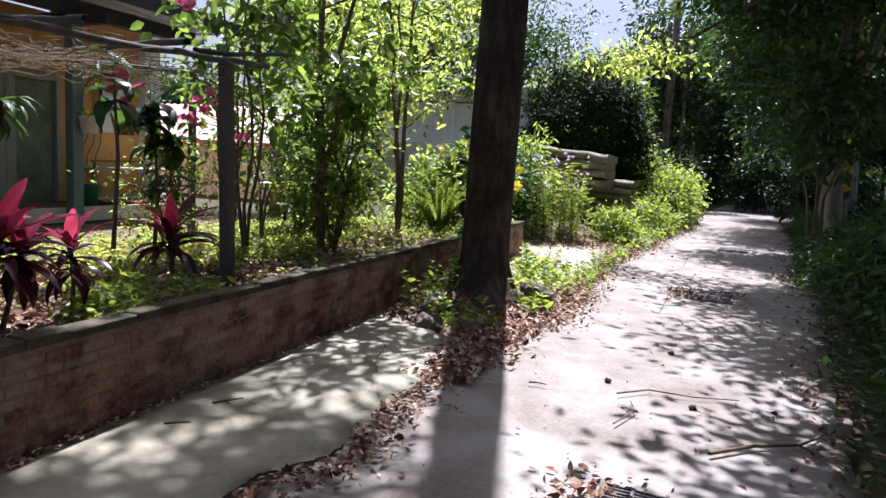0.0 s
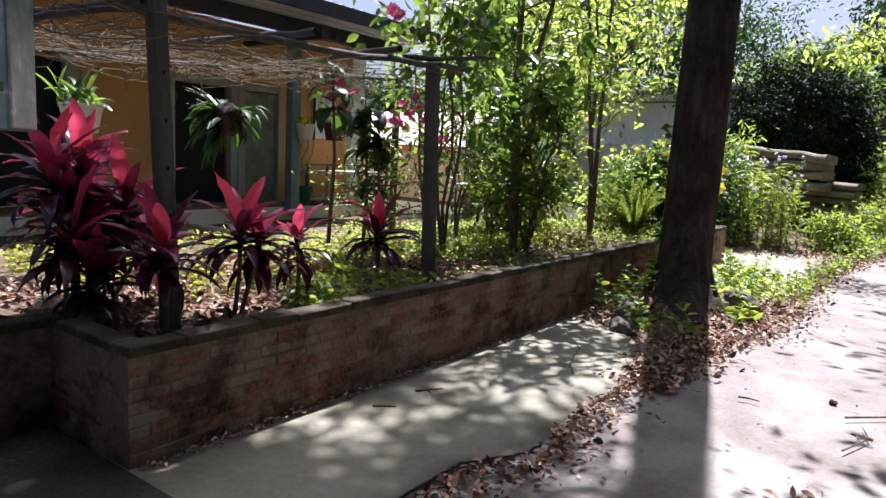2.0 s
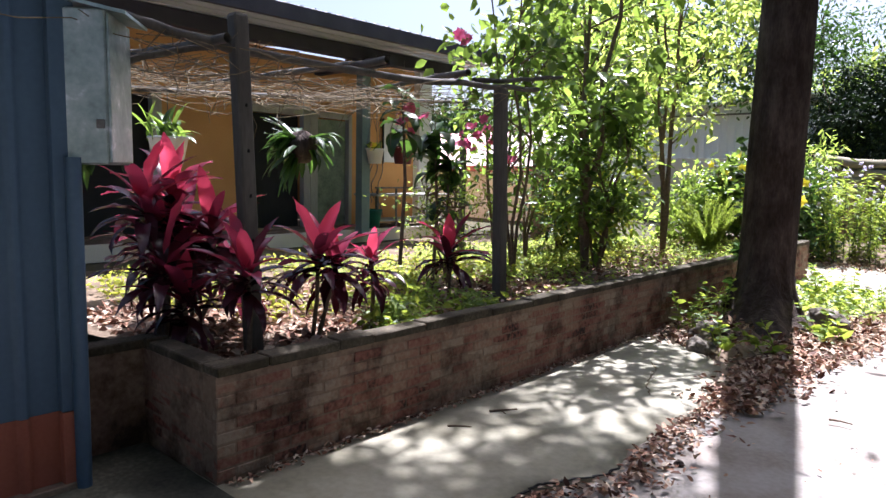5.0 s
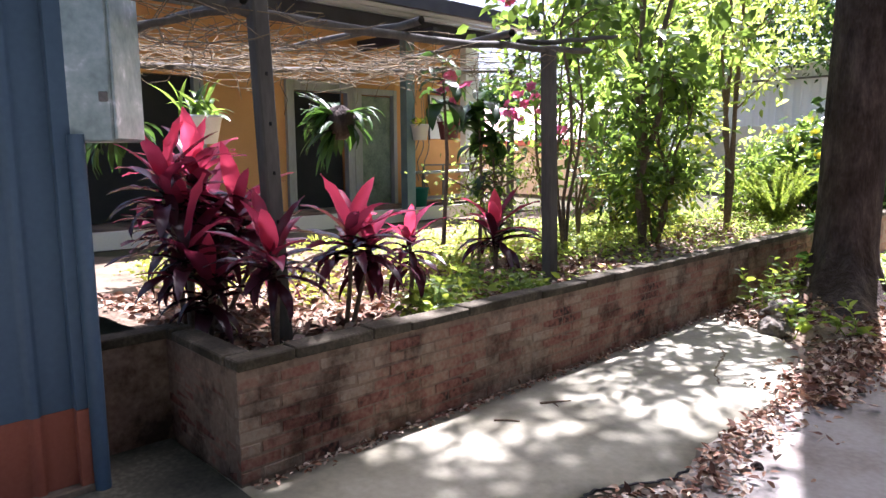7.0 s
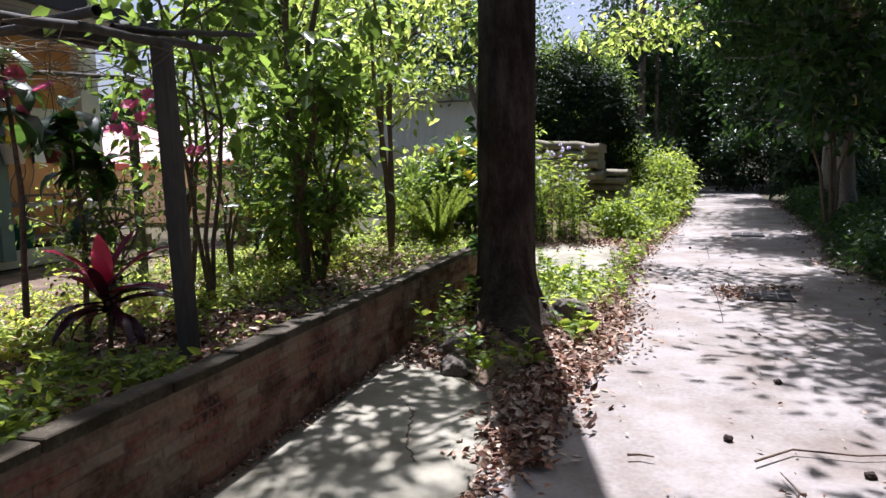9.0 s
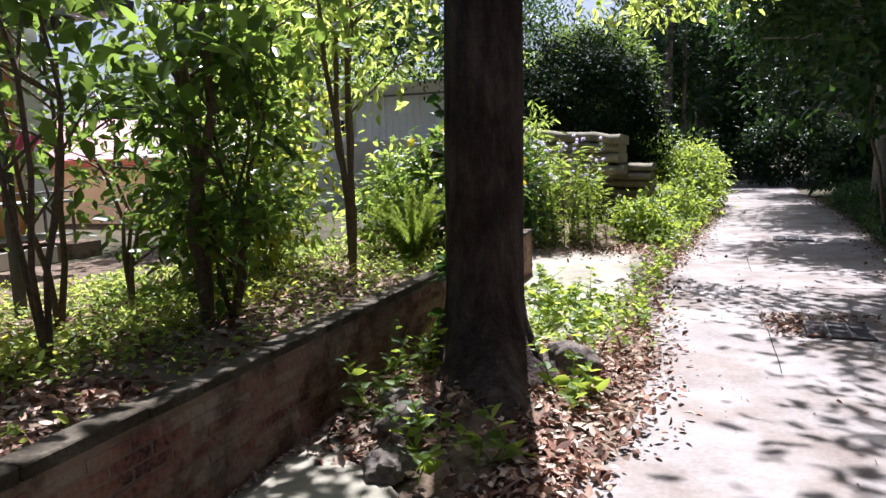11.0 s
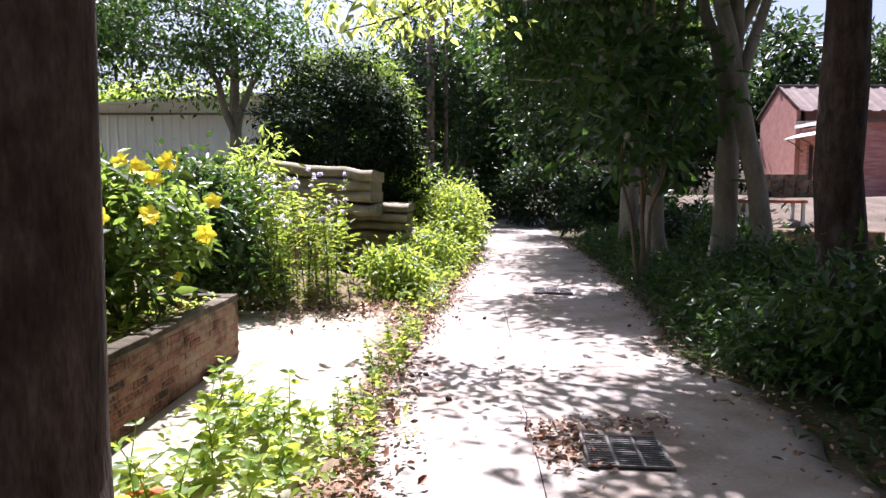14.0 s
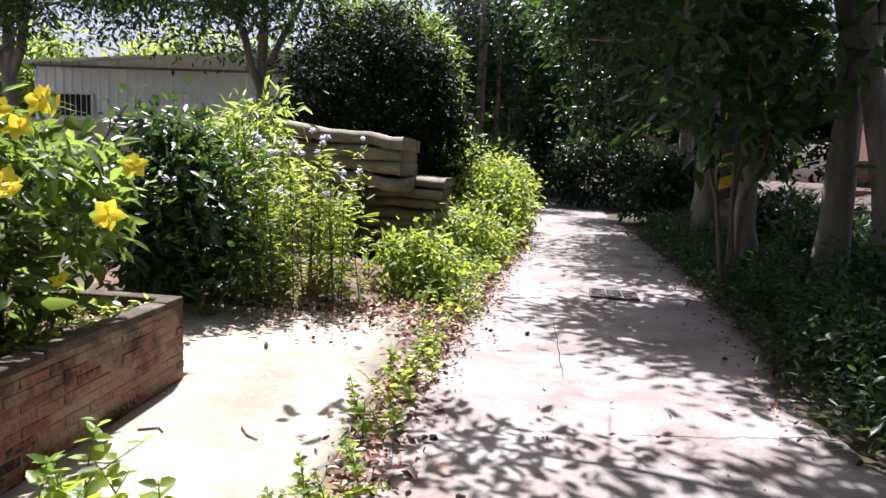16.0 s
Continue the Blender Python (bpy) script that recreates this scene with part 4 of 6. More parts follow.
def foxtail(base, n, seed):
    """Foxtail fern: upright plumes of fine needles."""
    r = np.random.default_rng(seed)
    root = empty("foxtail_fern", base)
    for k in range(n):
        a, h, out = r.uniform(0, 6.3), r.uniform(0.55, 0.95), r.uniform(0.12, 0.5)
        t = np.linspace(0, 1, 70)[:, None]
        d = np.array([math.cos(a), math.sin(a), 0])
        path = d * (out * t ** 1.4 + 0.05) + np.array([0, 0, 1]) * h * (t - 0.12 * t ** 3)
        pos = np.repeat(path, 8, 0)
        al = r.normal(0, 1, pos.shape) + np.array([0, 0, 0.6])
        v, f = leaf_arrays(pos, al, 0.065 * (1.1 - 0.6 * np.repeat(t, 8, 0)), r, 0.16)
        raw("frond", v, f, L_weed, root)
    return tagged(root, "grey-green foxtail fern in the planter", "fern")


foxtail((-2.8, 5.5, 0.5), 30, 71)

def scatter(n, x0, x1, y0, y1, rng, clump=0.0, centres=0):
    if centres:
        c = np.stack([rng.uniform(x0, x1, centres), rng.uniform(y0, y1, centres)], 1)
        p = c[rng.integers(0, centres, n)] + rng.normal(0, clump, (n, 2))
        p[:, 0], p[:, 1] = np.clip(p[:, 0], x0, x1), np.clip(p[:, 1], y0, y1)
        return p
    return np.stack([rng.uniform(x0, x1, n), rng.uniform(y0, y1, n)], 1)


def flat_leaves(name, label, p2, z, size, mat, rng, tilt=0.35, width=0.5):
    p = np.column_stack([p2, z + rng.uniform(0.004, 0.03, len(p2))])
    al = np.column_stack([rng.normal(0, 1, (len(p2), 2)), rng.normal(0, tilt, len(p2))])
    v, f = leaf_arrays(p, al, size * (0.5 + rng.random(len(p2))), rng, width, rng.normal(0.2, 0.3, (len(p2), 1)), 0.5)
    return tagged(raw(name, v, f, mat), label, "leaf litter", kind="stuff")


def sprigs(name, label, p2, z, n_leaf, height, size, mat, rng, category="groundcover", width=0.5, spread=0.05):
    """Low plants: each seat carries a few leaves on a short stem's height."""
    p2 = np.repeat(p2, n_leaf, 0)
    zz = np.repeat(z, n_leaf)
    n = len(p2)
    h = height * rng.random(n) ** 1.2
    p = np.column_stack([p2 + rng.normal(0, spread, (n, 2)), zz + h])
    al = np.column_stack([rng.normal(0, 1, (n, 2)), rng.normal(0.25, 0.4, n)])
    v, f = leaf_arrays(p, al, size * (0.6 + 0.8 * rng.random(n)), rng, width)
    return tagged(raw(name, v, f, mat), label, category, kind="stuff")


r = np.random.default_rng(80)
p = scatter(7500, -4.8, -2.24, -2.2, 1.6, r)
flat_leaves("leaf_litter", "dry brown leaves on the planter soil", p, soil_z(p), 0.06, M_litter, r)
p = scatter(5200, -5.5, -2.24, 1.2, 7.7, r)
flat_leaves("leaf_litter", "dry brown leaves on the planter soil", p, soil_z(p), 0.06, M_litter, r)
p = scatter(2300, -5.8, -2.3, 0.2, 7.6, r, 0.3, 80)
p = p[(p[:, 0] < -3.1) | (p[:, 1] > 3.4) | (r.random(len(p)) < 0.35)]
sprigs("groundcover", "low sunlit groundcover plants in the planter", p, soil_z(p), 7, 0.13, 0.05, L_bright, r)
p = scatter(420, -6.5, -3.2, -1.5, 4, r, 0.25, 25)
sprigs("groundcover", "low yellow-green groundcover near the house", p, soil_z(p), 8, 0.16, 0.055, L_yellowgreen, r)
p = scatter(190, -3.0, -2.3, -1.0, 0.1, r, 0.12, 7)
sprigs("groundcover", "dark green clover-like plants behind the wall", p, soil_z(p), 7, 0.16, 0.06, L_weed, r)

# ---- leaf drifts and weeds round the tree ----
def road_edge(y):
    return lerp_line(ROAD_LEFT, y)


r = np.random.default_rng(90)
yy = r.uniform(-2.2, 1.6, 1500)
p = np.stack([np.interp(yy, [-2.2, -1.6, -1.33, -1.0, -0.8, -0.5, 0.2, 0.9, 1.3, 1.6], [-0.96, -0.98, -1.0, -0.84, -0.8, -0.88, -0.9, -0.87, -0.98, -1.1]) + np.abs(r.normal(0, 0.13, 1500)), yy], 1)
flat_leaves("leaf_drift", "dry brown leaves along the broken drive edge", p, np.full(len(p), 0.01), 0.045, M_litter, r)
yy = r.uniform(2.5, 20, 3400)
p = np.stack([road_edge(yy) - 0.05 + r.normal(0, 0.16, 3400), yy], 1)
flat_leaves("leaf_drift", "pale dry leaves along the lane's edge", p, np.full(len(p), 0.015), 0.055, M_litter, r)
p = np.stack([r.uniform(-2.4, -0.3, 1500), r.normal(10.5, 0.6, 1500)], 1)
flat_leaves("leaf_drift", "dry leaves at the end of the drive", p, np.full(len(p), 0.03), 0.06, M_litter, r)
yy = r.uniform(-4, 24, 1800)
p = np.stack([lerp_line(ROAD_RIGHT, yy) - 0.05 + r.normal(0, 0.2, 1800), yy], 1)
flat_leaves("leaf_drift", "dry leaves along the shaded lane edge", p, np.full(len(p), 0.01), 0.05, M_litter, r)
p = scatter(420, -0.8, 2.0, -4, 14, r)
flat_leaves("scattered_leaves", "scattered dead leaves on the concrete lane", p, np.full(len(p), 0.004), 0.03, M_litter, r)
p = np.stack([r.normal(-0.78, 0.14, 1100), r.uniform(0.55, 2.4, 1100)], 1)
flat_leaves("leaf_drift", "dry brown leaves in the shade of the trunk", p, np.full(len(p), 0.022), 0.06, M_litter, r)
p = np.concatenate([np.stack([r.normal(0.72, 0.1, 260), r.normal(5.6, 0.22, 260)], 1), np.stack([r.normal(0.45, 0.1, 160), r.normal(-0.7, 0.16, 160)], 1), np.stack([r.normal(1.0, 0.3, 120), r.normal(5.95, 0.08, 120)], 1)])
flat_leaves("leaf_drift", "pale dry leaves gathered beside the drain grates", p, np.full(len(p), 0.006), 0.05, M_litter, r)
yy = r.uniform(-2.3, 2.2, 700)
p = np.stack([WX + 0.02 + np.abs(r.normal(0, 0.025, 700)), yy], 1)
flat_leaves("leaf_drift", "dark crumbled leaves along the foot of the wall", p, np.full(len(p), 0.02), 0.03, M_litter, r)
# a low bank of soil and litter round the tree's roots
def bank_height(x, y):
    edge = min(1.0, max(0.0, (y - 1.85 - 0.25 * max(0, -1.2 - x)) / 0.35), max(0.0, (5.0 - y) / 0.6))
    side = min(1.0, max(0.0, (-0.55 - x) / 0.3))
    return -0.03 + 0.06 * edge * side + 0.1 * edge * math.exp(-((x + 1.6) / 0.5) ** 2 - ((y - 3.2) / 0.9) ** 2) + 0.012 * edge * noise.noise((x * 5, y * 5, 1))


xs, ys = np.linspace(-2.08, -0.5, 26), np.linspace(1.7, 5.2, 44)
V = [(x, y, bank_height(x, y)) for y in ys for x in xs]
F = [(k * 26 + i, k * 26 + i + 1, (k + 1) * 26 + i + 1, (k + 1) * 26 + i) for k in range(43) for i in range(25)]
tagged(raw("root_mound", V, F, M_soil, smooth=True), "low mound of soil round the tree roots", "soil", kind="structure")
p = np.concatenate([np.stack([r.uniform(-2.06, -1.3, 1700), r.uniform(1.95, 4.6, 1700)], 1), np.stack([r.normal(-0.86, 0.17, 1500), r.uniform(1.5, 4.6, 1500)], 1)])
flat_leaves("leaf_drift", "drift of dry brown leaves round the tree roots", p, np.array([max(0.004, bank_height(x, y)) for x, y in p]), 0.062, M_litter, r, 0.5)


def weeds(label, seats, rng, height, leaf, size=0.06, leaves=16, name="weed"):
    for x, y, h in seats:
        root = empty(name, (x, y, 0.02))
        ln = height * h
        d = rng.normal(0, 0.12, 2)
        path = [(0, 0, -0.02), (d[0] * 0.4, d[1] * 0.4, ln * 0.5), (d[0], d[1], ln)]
        v, f = tube(path, [0.005, 0.004, 0.002], 5)
        raw("stem", v, f, L_weed, root)
        t = np.sort(rng.random(leaves)) * 0.9 + 0.1
        pos = np.stack([np.interp(t, [0, 0.5, 1], [q[k] for q in path]) for k in range(3)], 1)
        a = np.arange(leaves) * 2.4
        v, f = leaf_arrays(pos, np.stack([np.cos(a), np.sin(a), rng.normal(0.25, 0.25, leaves)], 1), size * (1.25 - 0.7 * t) * (0.8 + 0.5 * rng.random(leaves)), rng, 0.56)
        raw("leaves", v, f, leaf, root)
        tagged(root, label, "weed", label)


r = np.random.default_rng(95)
weeds("upright green weed growing beside the tree", [(r.uniform(-1.75, -0.75), r.uniform(4.05, 6.1), r.uniform(0.35, 1.1)) for _ in range(34)], r, 0.48, L_weed, 0.115, 13)
weeds("leafy weed sprouting between the tree's roots", [(x, y, h) for x, y, h in ((-0.82, 3.3, 0.7), (-0.78, 3.15, 0.5), (-0.9, 3.25, 0.8), (-0.7, 3.4, 0.5), (-0.95, 2.3, 0.8), (-1.0, 2.2, 0.6), (-1.38, 2.15, 0.7), (-1.42, 2.3, 0.9), (-1.32, 1.95, 0.5), (-1.85, 2.5, 1.0), (-1.9, 2.9, 1.2), (-1.75, 3.2, 1.2), (-1.95, 3.4, 1.0))], r, 0.4, L_weed, 0.11, 14)
weeds("upright green weed at the foot of the brick wall", [(r.uniform(-2.02, -1.6), r.uniform(2.2, 5.0), r.uniform(0.4, 1.1)) for _ in range(18)], r, 0.4, L_weed, 0.09, 14)
weeds("small weed growing in the joint beside the lane", [(road_edge(y) - 0.1 + r.normal(0, 0.08), y, r.uniform(0.4, 1.1)) for y in r.uniform(5.2, 9.8, 44)], r, 0.24, L_weed, 0.065, 16)
p = np.stack([r.normal(-1.0, 0.3, 70), r.uniform(3.9, 5.8, 70)], 1)
sprigs("weed_patch", "low sunlit weeds beside the tree", p, np.full(len(p), 0.03), 9, 0.2, 0.06, L_bright, r, "weeds")

def rock(name, label, at, dims, seed, mat=M_stone):
    bm = bmesh.new()
    bmesh.ops.create_icosphere(bm, subdivisions=4, radius=1.0)
    for v in bm.verts:
        n = noise.noise(v.co * 1.3 + Vector((seed, 0, 0))) * 0.35 + noise.noise(v.co * 3 + Vector((seed, 3, 0))) * 0.2 + noise.noise(v.co * 9) * 0.08
        v.co = Vector((v.co.x * dims[0], v.co.y * dims[1], max(v.co.z, -0.5) * dims[2])) * (1 + n)
    ob = part(name, bm, mat, smooth=True)
    ob.location = at
    return tagged(ob, label, "rock")


rock("rock", "rough pale rock beside the tree roots", (-0.92, 3.75, 0.1), (0.2, 0.15, 0.16), 2)
rock("rock", "rough pale rock on the leaf drift", (-1.58, 2.42, 0.07), (0.16, 0.2, 0.12), 5)
rock("rock", "lichen-spotted pale rock at the edge of the drive", (-1.5, 2.0, 0.05), (0.11, 0.14, 0.08), 6)
rock("rock", "small stone on the leaf drift", (-1.8, 2.75, 0.09), (0.1, 0.12, 0.06), 8)
rock("terracotta_shard", "orange-red broken terracotta piece among weeds", (-1.55, 4.75, 0.06), (0.1, 0.07, 0.04), 9, M_red_orange)
for k, (x, y) in enumerate(((-0.24, 7.21), (-0.03, 6.52), (0.37, 9.87), (-0.63, -0.5), (0.3, 1.2), (0.9, 0.9), (0.7, 2.3), (-0.5, 8.3))):
    rock("pebble", "small dark round pod on the lane", (x, y, 0.012), (0.025, 0.022, 0.02), k + 20, M_bark)["group"] = "pods on the lane"


def fallen_stick(pts, rad, label="dry fallen twig on the concrete"):
    v, f = tube([(x, y, 0.02 + rad) for x, y in pts], np.linspace(rad, rad * 0.5, len(pts)), 6)
    tagged(raw("fallen_twig", v, f, M_twig, smooth=True), label, "twig", "fallen twigs")


for pts, rad in (([(-0.21, 0.81), (-0.15, 0.83), (-0.08, 0.82)], 0.008), ([(-1.84, -1.0), (-1.78, -0.94), (-1.73, -0.91)], 0.007), ([(-1.82, -0.62), (-1.78, -0.55), (-1.72, -0.46)], 0.008), ([(-1.78, -0.55), (-1.72, -0.58)], 0.005), ([(1.0, 0.1), (1.25, 0.35), (1.5, 0.5), (1.75, 0.9)], 0.012), ([(1.5, 0.5), (1.6, 0.4), (1.7, 0.2)], 0.008), ([(0.4, 0.9), (0.6, 1.1), (0.9, 1.1), (1.2, 1.2)], 0.007), ([(0.45, 0.3), (0.55, 0.6), (0.5, 0.8)], 0.006), ([(-1.35, 7.1), (-1.28, 7.0), (-1.2, 6.95)], 0.008), ([(-1.9, 6.95), (-1.8, 7.0), (-1.75, 6.95)], 0.008), ([(-1.55, 5.9), (-1.45, 6.05), (-1.43, 6.2)], 0.006), ([(-0.8, 8.3), (-0.75, 8.5), (-0.72, 8.7)], 0.008)):
    fallen_stick(pts, rad)

def crack(pts, rad=0.004, label="thin dark crack across the concrete", mat=None):
    rr = np.random.default_rng(len(pts) * 7)
    pts = np.array(pts, dtype=float)
    k = np.linspace(0, len(pts) - 1, len(pts) * 8)
    fine = np.stack([np.interp(k, range(len(pts)), pts[:, i]) for i in (0, 1)], 1) + rr.normal(0, 0.008, (len(k), 2))
    v, f = tube(np.column_stack([fine, np.full(len(k), pts[0][2])]), np.full(len(k), rad), 4)
    v[:, 2] = pts[0][2] + (v[:, 2] - pts[0][2]) * 0.4
    tagged(raw("crack", v, f, mat or M_black), label, "crack", kind="structure")


crack([(0.5, 4.2, 0.0), (0.52, 6.5, 0.0), (0.62, 8.0, 0.0), (0.66, 10.5, 0.0)], 0.004)
crack([(-0.9, 7.3, 0.0), (0.1, 7.45, 0.0), (0.9, 7.5, 0.0), (2.1, 7.7, 0.0)], 0.003)
crack([(-1.6, 1.25, 0.023), (-1.5, 1.1, 0.023), (-1.4, 0.75, 0.023), (-1.25, 0.45, 0.023)], 0.006, "pale rootlet lying on the drive", M_vine)
crack([(-1.03, -2.0, 0.02), (-1.03, -1.45, 0.02), (-1.02, -1.25, 0.02), (-0.93, -1.08, 0.02), (-0.84, -0.92, 0.02), (-0.83, -0.75, 0.02)], 0.009, "dark crack along the broken drive edge")

# ---- drain grates in the lane ----
def grate(x, y, w, d, yaw):
    root = empty("drain_grate", (x, y, 0.004))
    root.rotation_euler = (0, 0, radians(yaw))
    # Flat black plate paints the shade of the hollow below the bars.
    bm = bmesh.new()
    box(bm, -w / 2, -d / 2, 0.003, w / 2, d / 2, 0.006)
    part("pit_dark_plate", bm, M_black, root)
    for k in range(15):
        yy = -d / 2 + d * (k + 0.5) / 15
        bm = bmesh.new()
        box(bm, -w / 2, yy - 0.006, 0.007, w / 2, yy + 0.006, 0.022, 0.002)
        part("bar", bm, M_iron, root)
    for k in range(4):
        xx = -w / 2 + 0.012 + (w - 0.024) * k / 3
        bm = bmesh.new()
        box(bm, xx - 0.009, -d / 2, 0.009, xx + 0.009, d / 2, 0.027, 0.002)
        part("cross_bar", bm, M_iron, root)
    return tagged(root, "iron drain grate set in the concrete lane", "drain grate", "drain grates")


grate(1.06, 5.5, 0.5, 0.52, -4)
grate(1.55, 12.3, 0.62, 0.62, -5)
grate(0.72, -0.78, 0.5, 0.5, -3)

# ---- small things round the verandah ----
def turned(name, rows, at, mat, parent, label="", sides=20):
    """A turned shell from (radius, height) rows."""
    V = [(q * math.cos(2 * math.pi * k / sides), q * math.sin(2 * math.pi * k / sides), z) for q, z in rows for k in range(sides)]
    F = [(i * sides + k, i * sides + (k + 1) % sides, (i + 1) * sides + (k + 1) % sides, (i + 1) * sides + k) for i in range(len(rows) - 1) for k in range(sides)]
    ob = raw(name, np.array(V) + np.array(at), F, mat, parent, label, smooth=True)
    return ob


def hanging_pot(at, mat, leaf, label, seed, n, length, width, pot_r=0.15, h=0.22, hang=1.2, flower=None):
    r = np.random.default_rng(seed)
    root = empty("hanging_pot", at)
    turned("pot", [(0.0, -h), (pot_r * 0.72, -h), (pot_r, 0.0), (pot_r * 1.06, 0.0), (pot_r * 1.06, 0.02), (pot_r * 0.92, 0.02), (pot_r * 0.88, -0.04), (0.0, -0.04)], (0, 0, 0), mat, root)
    for k in range(3):
        a = 2.1 * k
        v, f = tube([(pot_r * math.cos(a), pot_r * math.sin(a), 0.0), (0, 0, hang * 0.55), (0, 0, hang)], [0.004] * 3, 5)
        raw("hanger", v, f, M_iron, root)
    bl = [strap_leaf((r.normal(0, pot_r * 0.4), r.normal(0, pot_r * 0.4), -0.02), r.uniform(0, 6.3), r.uniform(0.5, 1.5), length * r.uniform(0.6, 1.1), width, r, r.uniform(0.3, 1.6)) for _ in range(n)]
    raw("leaves", *joined(bl), leaf, root)
    if flower:
        v, f = leaf_arrays(np.tile(np.array([[pot_r, -pot_r, 0.03]]), (6, 1)), r.normal(0, 1, (6, 3)), np.full(6, 0.09), r, 0.7)
        raw("flower", v, f, flower, root, "yellow flower")
    return tagged(root, label, "plant pot")


def staghorn(at, label, seed, n=26, size=0.5):
    """Staghorn fern: a shield of brown fronds and forked green straps hanging round it."""
    r = np.random.default_rng(seed)
    root = empty("staghorn_fern", at)
    bm = bmesh.new()
    bmesh.ops.create_icosphere(bm, subdivisions=3, radius=0.15)
    for v in bm.verts:
        v.co = Vector((v.co.x * 0.8, v.co.y, v.co.z * 1.1)) * (1 + 0.25 * noise.noise(v.co * 9 + Vector((seed, 0, 0))))
    part("root_ball", bm, M_bark, root, "brown fibrous root ball", smooth=True)
    bl = []
    lead = r.uniform(3.4, 4.6)
    for k in range(n):
        yaw = r.normal(lead, 0.8) if k % 3 else r.uniform(0, 6.3)
        rise, ln = r.uniform(-0.9, 0.8), size * r.uniform(0.5, 1.15)
        b = np.array([0.09 * math.cos(yaw), 0.09 * math.sin(yaw), r.uniform(-0.12, 0.12)])
        bend = r.uniform(0.3, 1.5)
        for fork in (-0.22, 0.06, 0.28):
            bl.append(strap_leaf(b, yaw + fork + r.normal(0, 0.08), rise + r.normal(0, 0.08), ln * r.uniform(0.8, 1.0), 0.06, r, bend, 6))
    raw("fronds", *joined(bl), L_dark, root, "dark green forked fronds")
    v, f = tube([(0, 0, 0.1), (0.01, 0, 0.3), (0, 0, 0.62)], [0.005] * 3, 5)
    raw("hanger", v, f, M_iron, root)
    return tagged(root, label, "fern")


set_back(hanging_pot((-6.75, 3.42, 1.9), M_pot, L_grey, "dark red hanging pot with wispy plant", 501, 30, 0.36, 0.02, 0.17, 0.24, 1.3))
set_back(hanging_pot((-6.75, 2.85, 1.85), M_white, L_bright, "white hanging pot with a yellow flower", 502, 12, 0.22, 0.05, 0.13, 0.2, 1.35, L_yellow))
hanging_pot((-5.2, -1.05, 1.78), M_white, L_mid, "white hanging pot with green leaves", 503, 26, 0.4, 0.06, 0.17, 0.22, 0.4)
staghorn((-4.8, 0.12, 1.75), "large staghorn fern hanging from the pergola", 504, 34, 0.42)
staghorn((-5.1, -1.75, 1.75), "staghorn fern hanging beside the dark doorway", 506, 18, 0.4)


def bench_table():
    root = empty("side_table", (-7.35, 4.05, 0.655))
    def put(nm, d, m):
        bm = bmesh.new()
        box(bm, *d, 0.004)
        part(nm, bm, m, root)
    put("tabletop", (-0.28, -0.85, 0.5, 0.28, 0.85, 0.53), M_frame)
    put("shelf", (-0.25, -0.8, 0.1, 0.25, 0.8, 0.125), M_frame)
    put("top_rail", (0.22, -0.85, 0.62, 0.25, 0.85, 0.645), M_iron)
    for x in (-0.25, 0.22):
        for y in (-0.82, -0.42, 0.79):
            put("leg", (x, y, 0.0, x + 0.03, y + 0.03, 0.62 if x > 0 else 0.5), M_iron)
    tagged(set_back(root), "narrow weathered table with rusty metal legs", "table")


bench_table()
bk = empty("bucket", (-7.2, 3.2, 0.66))
turned("bucket_body", [(0.0, 0.0), (0.12, 0.0), (0.16, 0.27), (0.17, 0.27), (0.17, 0.29), (0.15, 0.29), (0.115, 0.02), (0.0, 0.02)], (0, 0, 0), M_green_plastic, bk)
v, f = tube([(-0.16, 0, 0.26), (-0.1, 0.13, 0.2), (0.1, 0.13, 0.2), (0.16, 0, 0.26)], [0.004] * 4, 5)
raw("bucket_handle", v, f, M_iron, bk)
tagged(set_back(bk), "green plastic bucket standing on the verandah", "bucket")
pt = empty("wall_panel_board", (-7.97, 4.35, 2.0))
boxed("board", (-0.015, -0.22, -0.3, 0.02, 0.24, 0.42), M_white, pt)
boxed("board_edge", (0.0, -0.24, -0.32, 0.03, -0.21, 0.44), M_dark, pt)
tagged(set_back(pt), "white panel fixed to the orange house wall", "panel")
r = np.random.default_rng(510)
for k in range(4):
    a = np.linspace(0, 6.0, 14)
    y0 = 3.7 + 0.12 * k
    pts = [(-7.96, y0 + 0.07 * math.sin(q * 1.3) + r.normal(0, 0.01), 1.85 - 0.2 * q * (0.6 + 0.1 * k)) for q in a]
    pts = [p for p in pts if p[2] > 0.6]
    v, f = tube(pts, [0.008] * len(pts), 6)
    tagged(set_back(raw("cable", v, f, M_iron, smooth=True)), "dark cable hanging loose on the orange wall", "cable", "cables on the house wall")

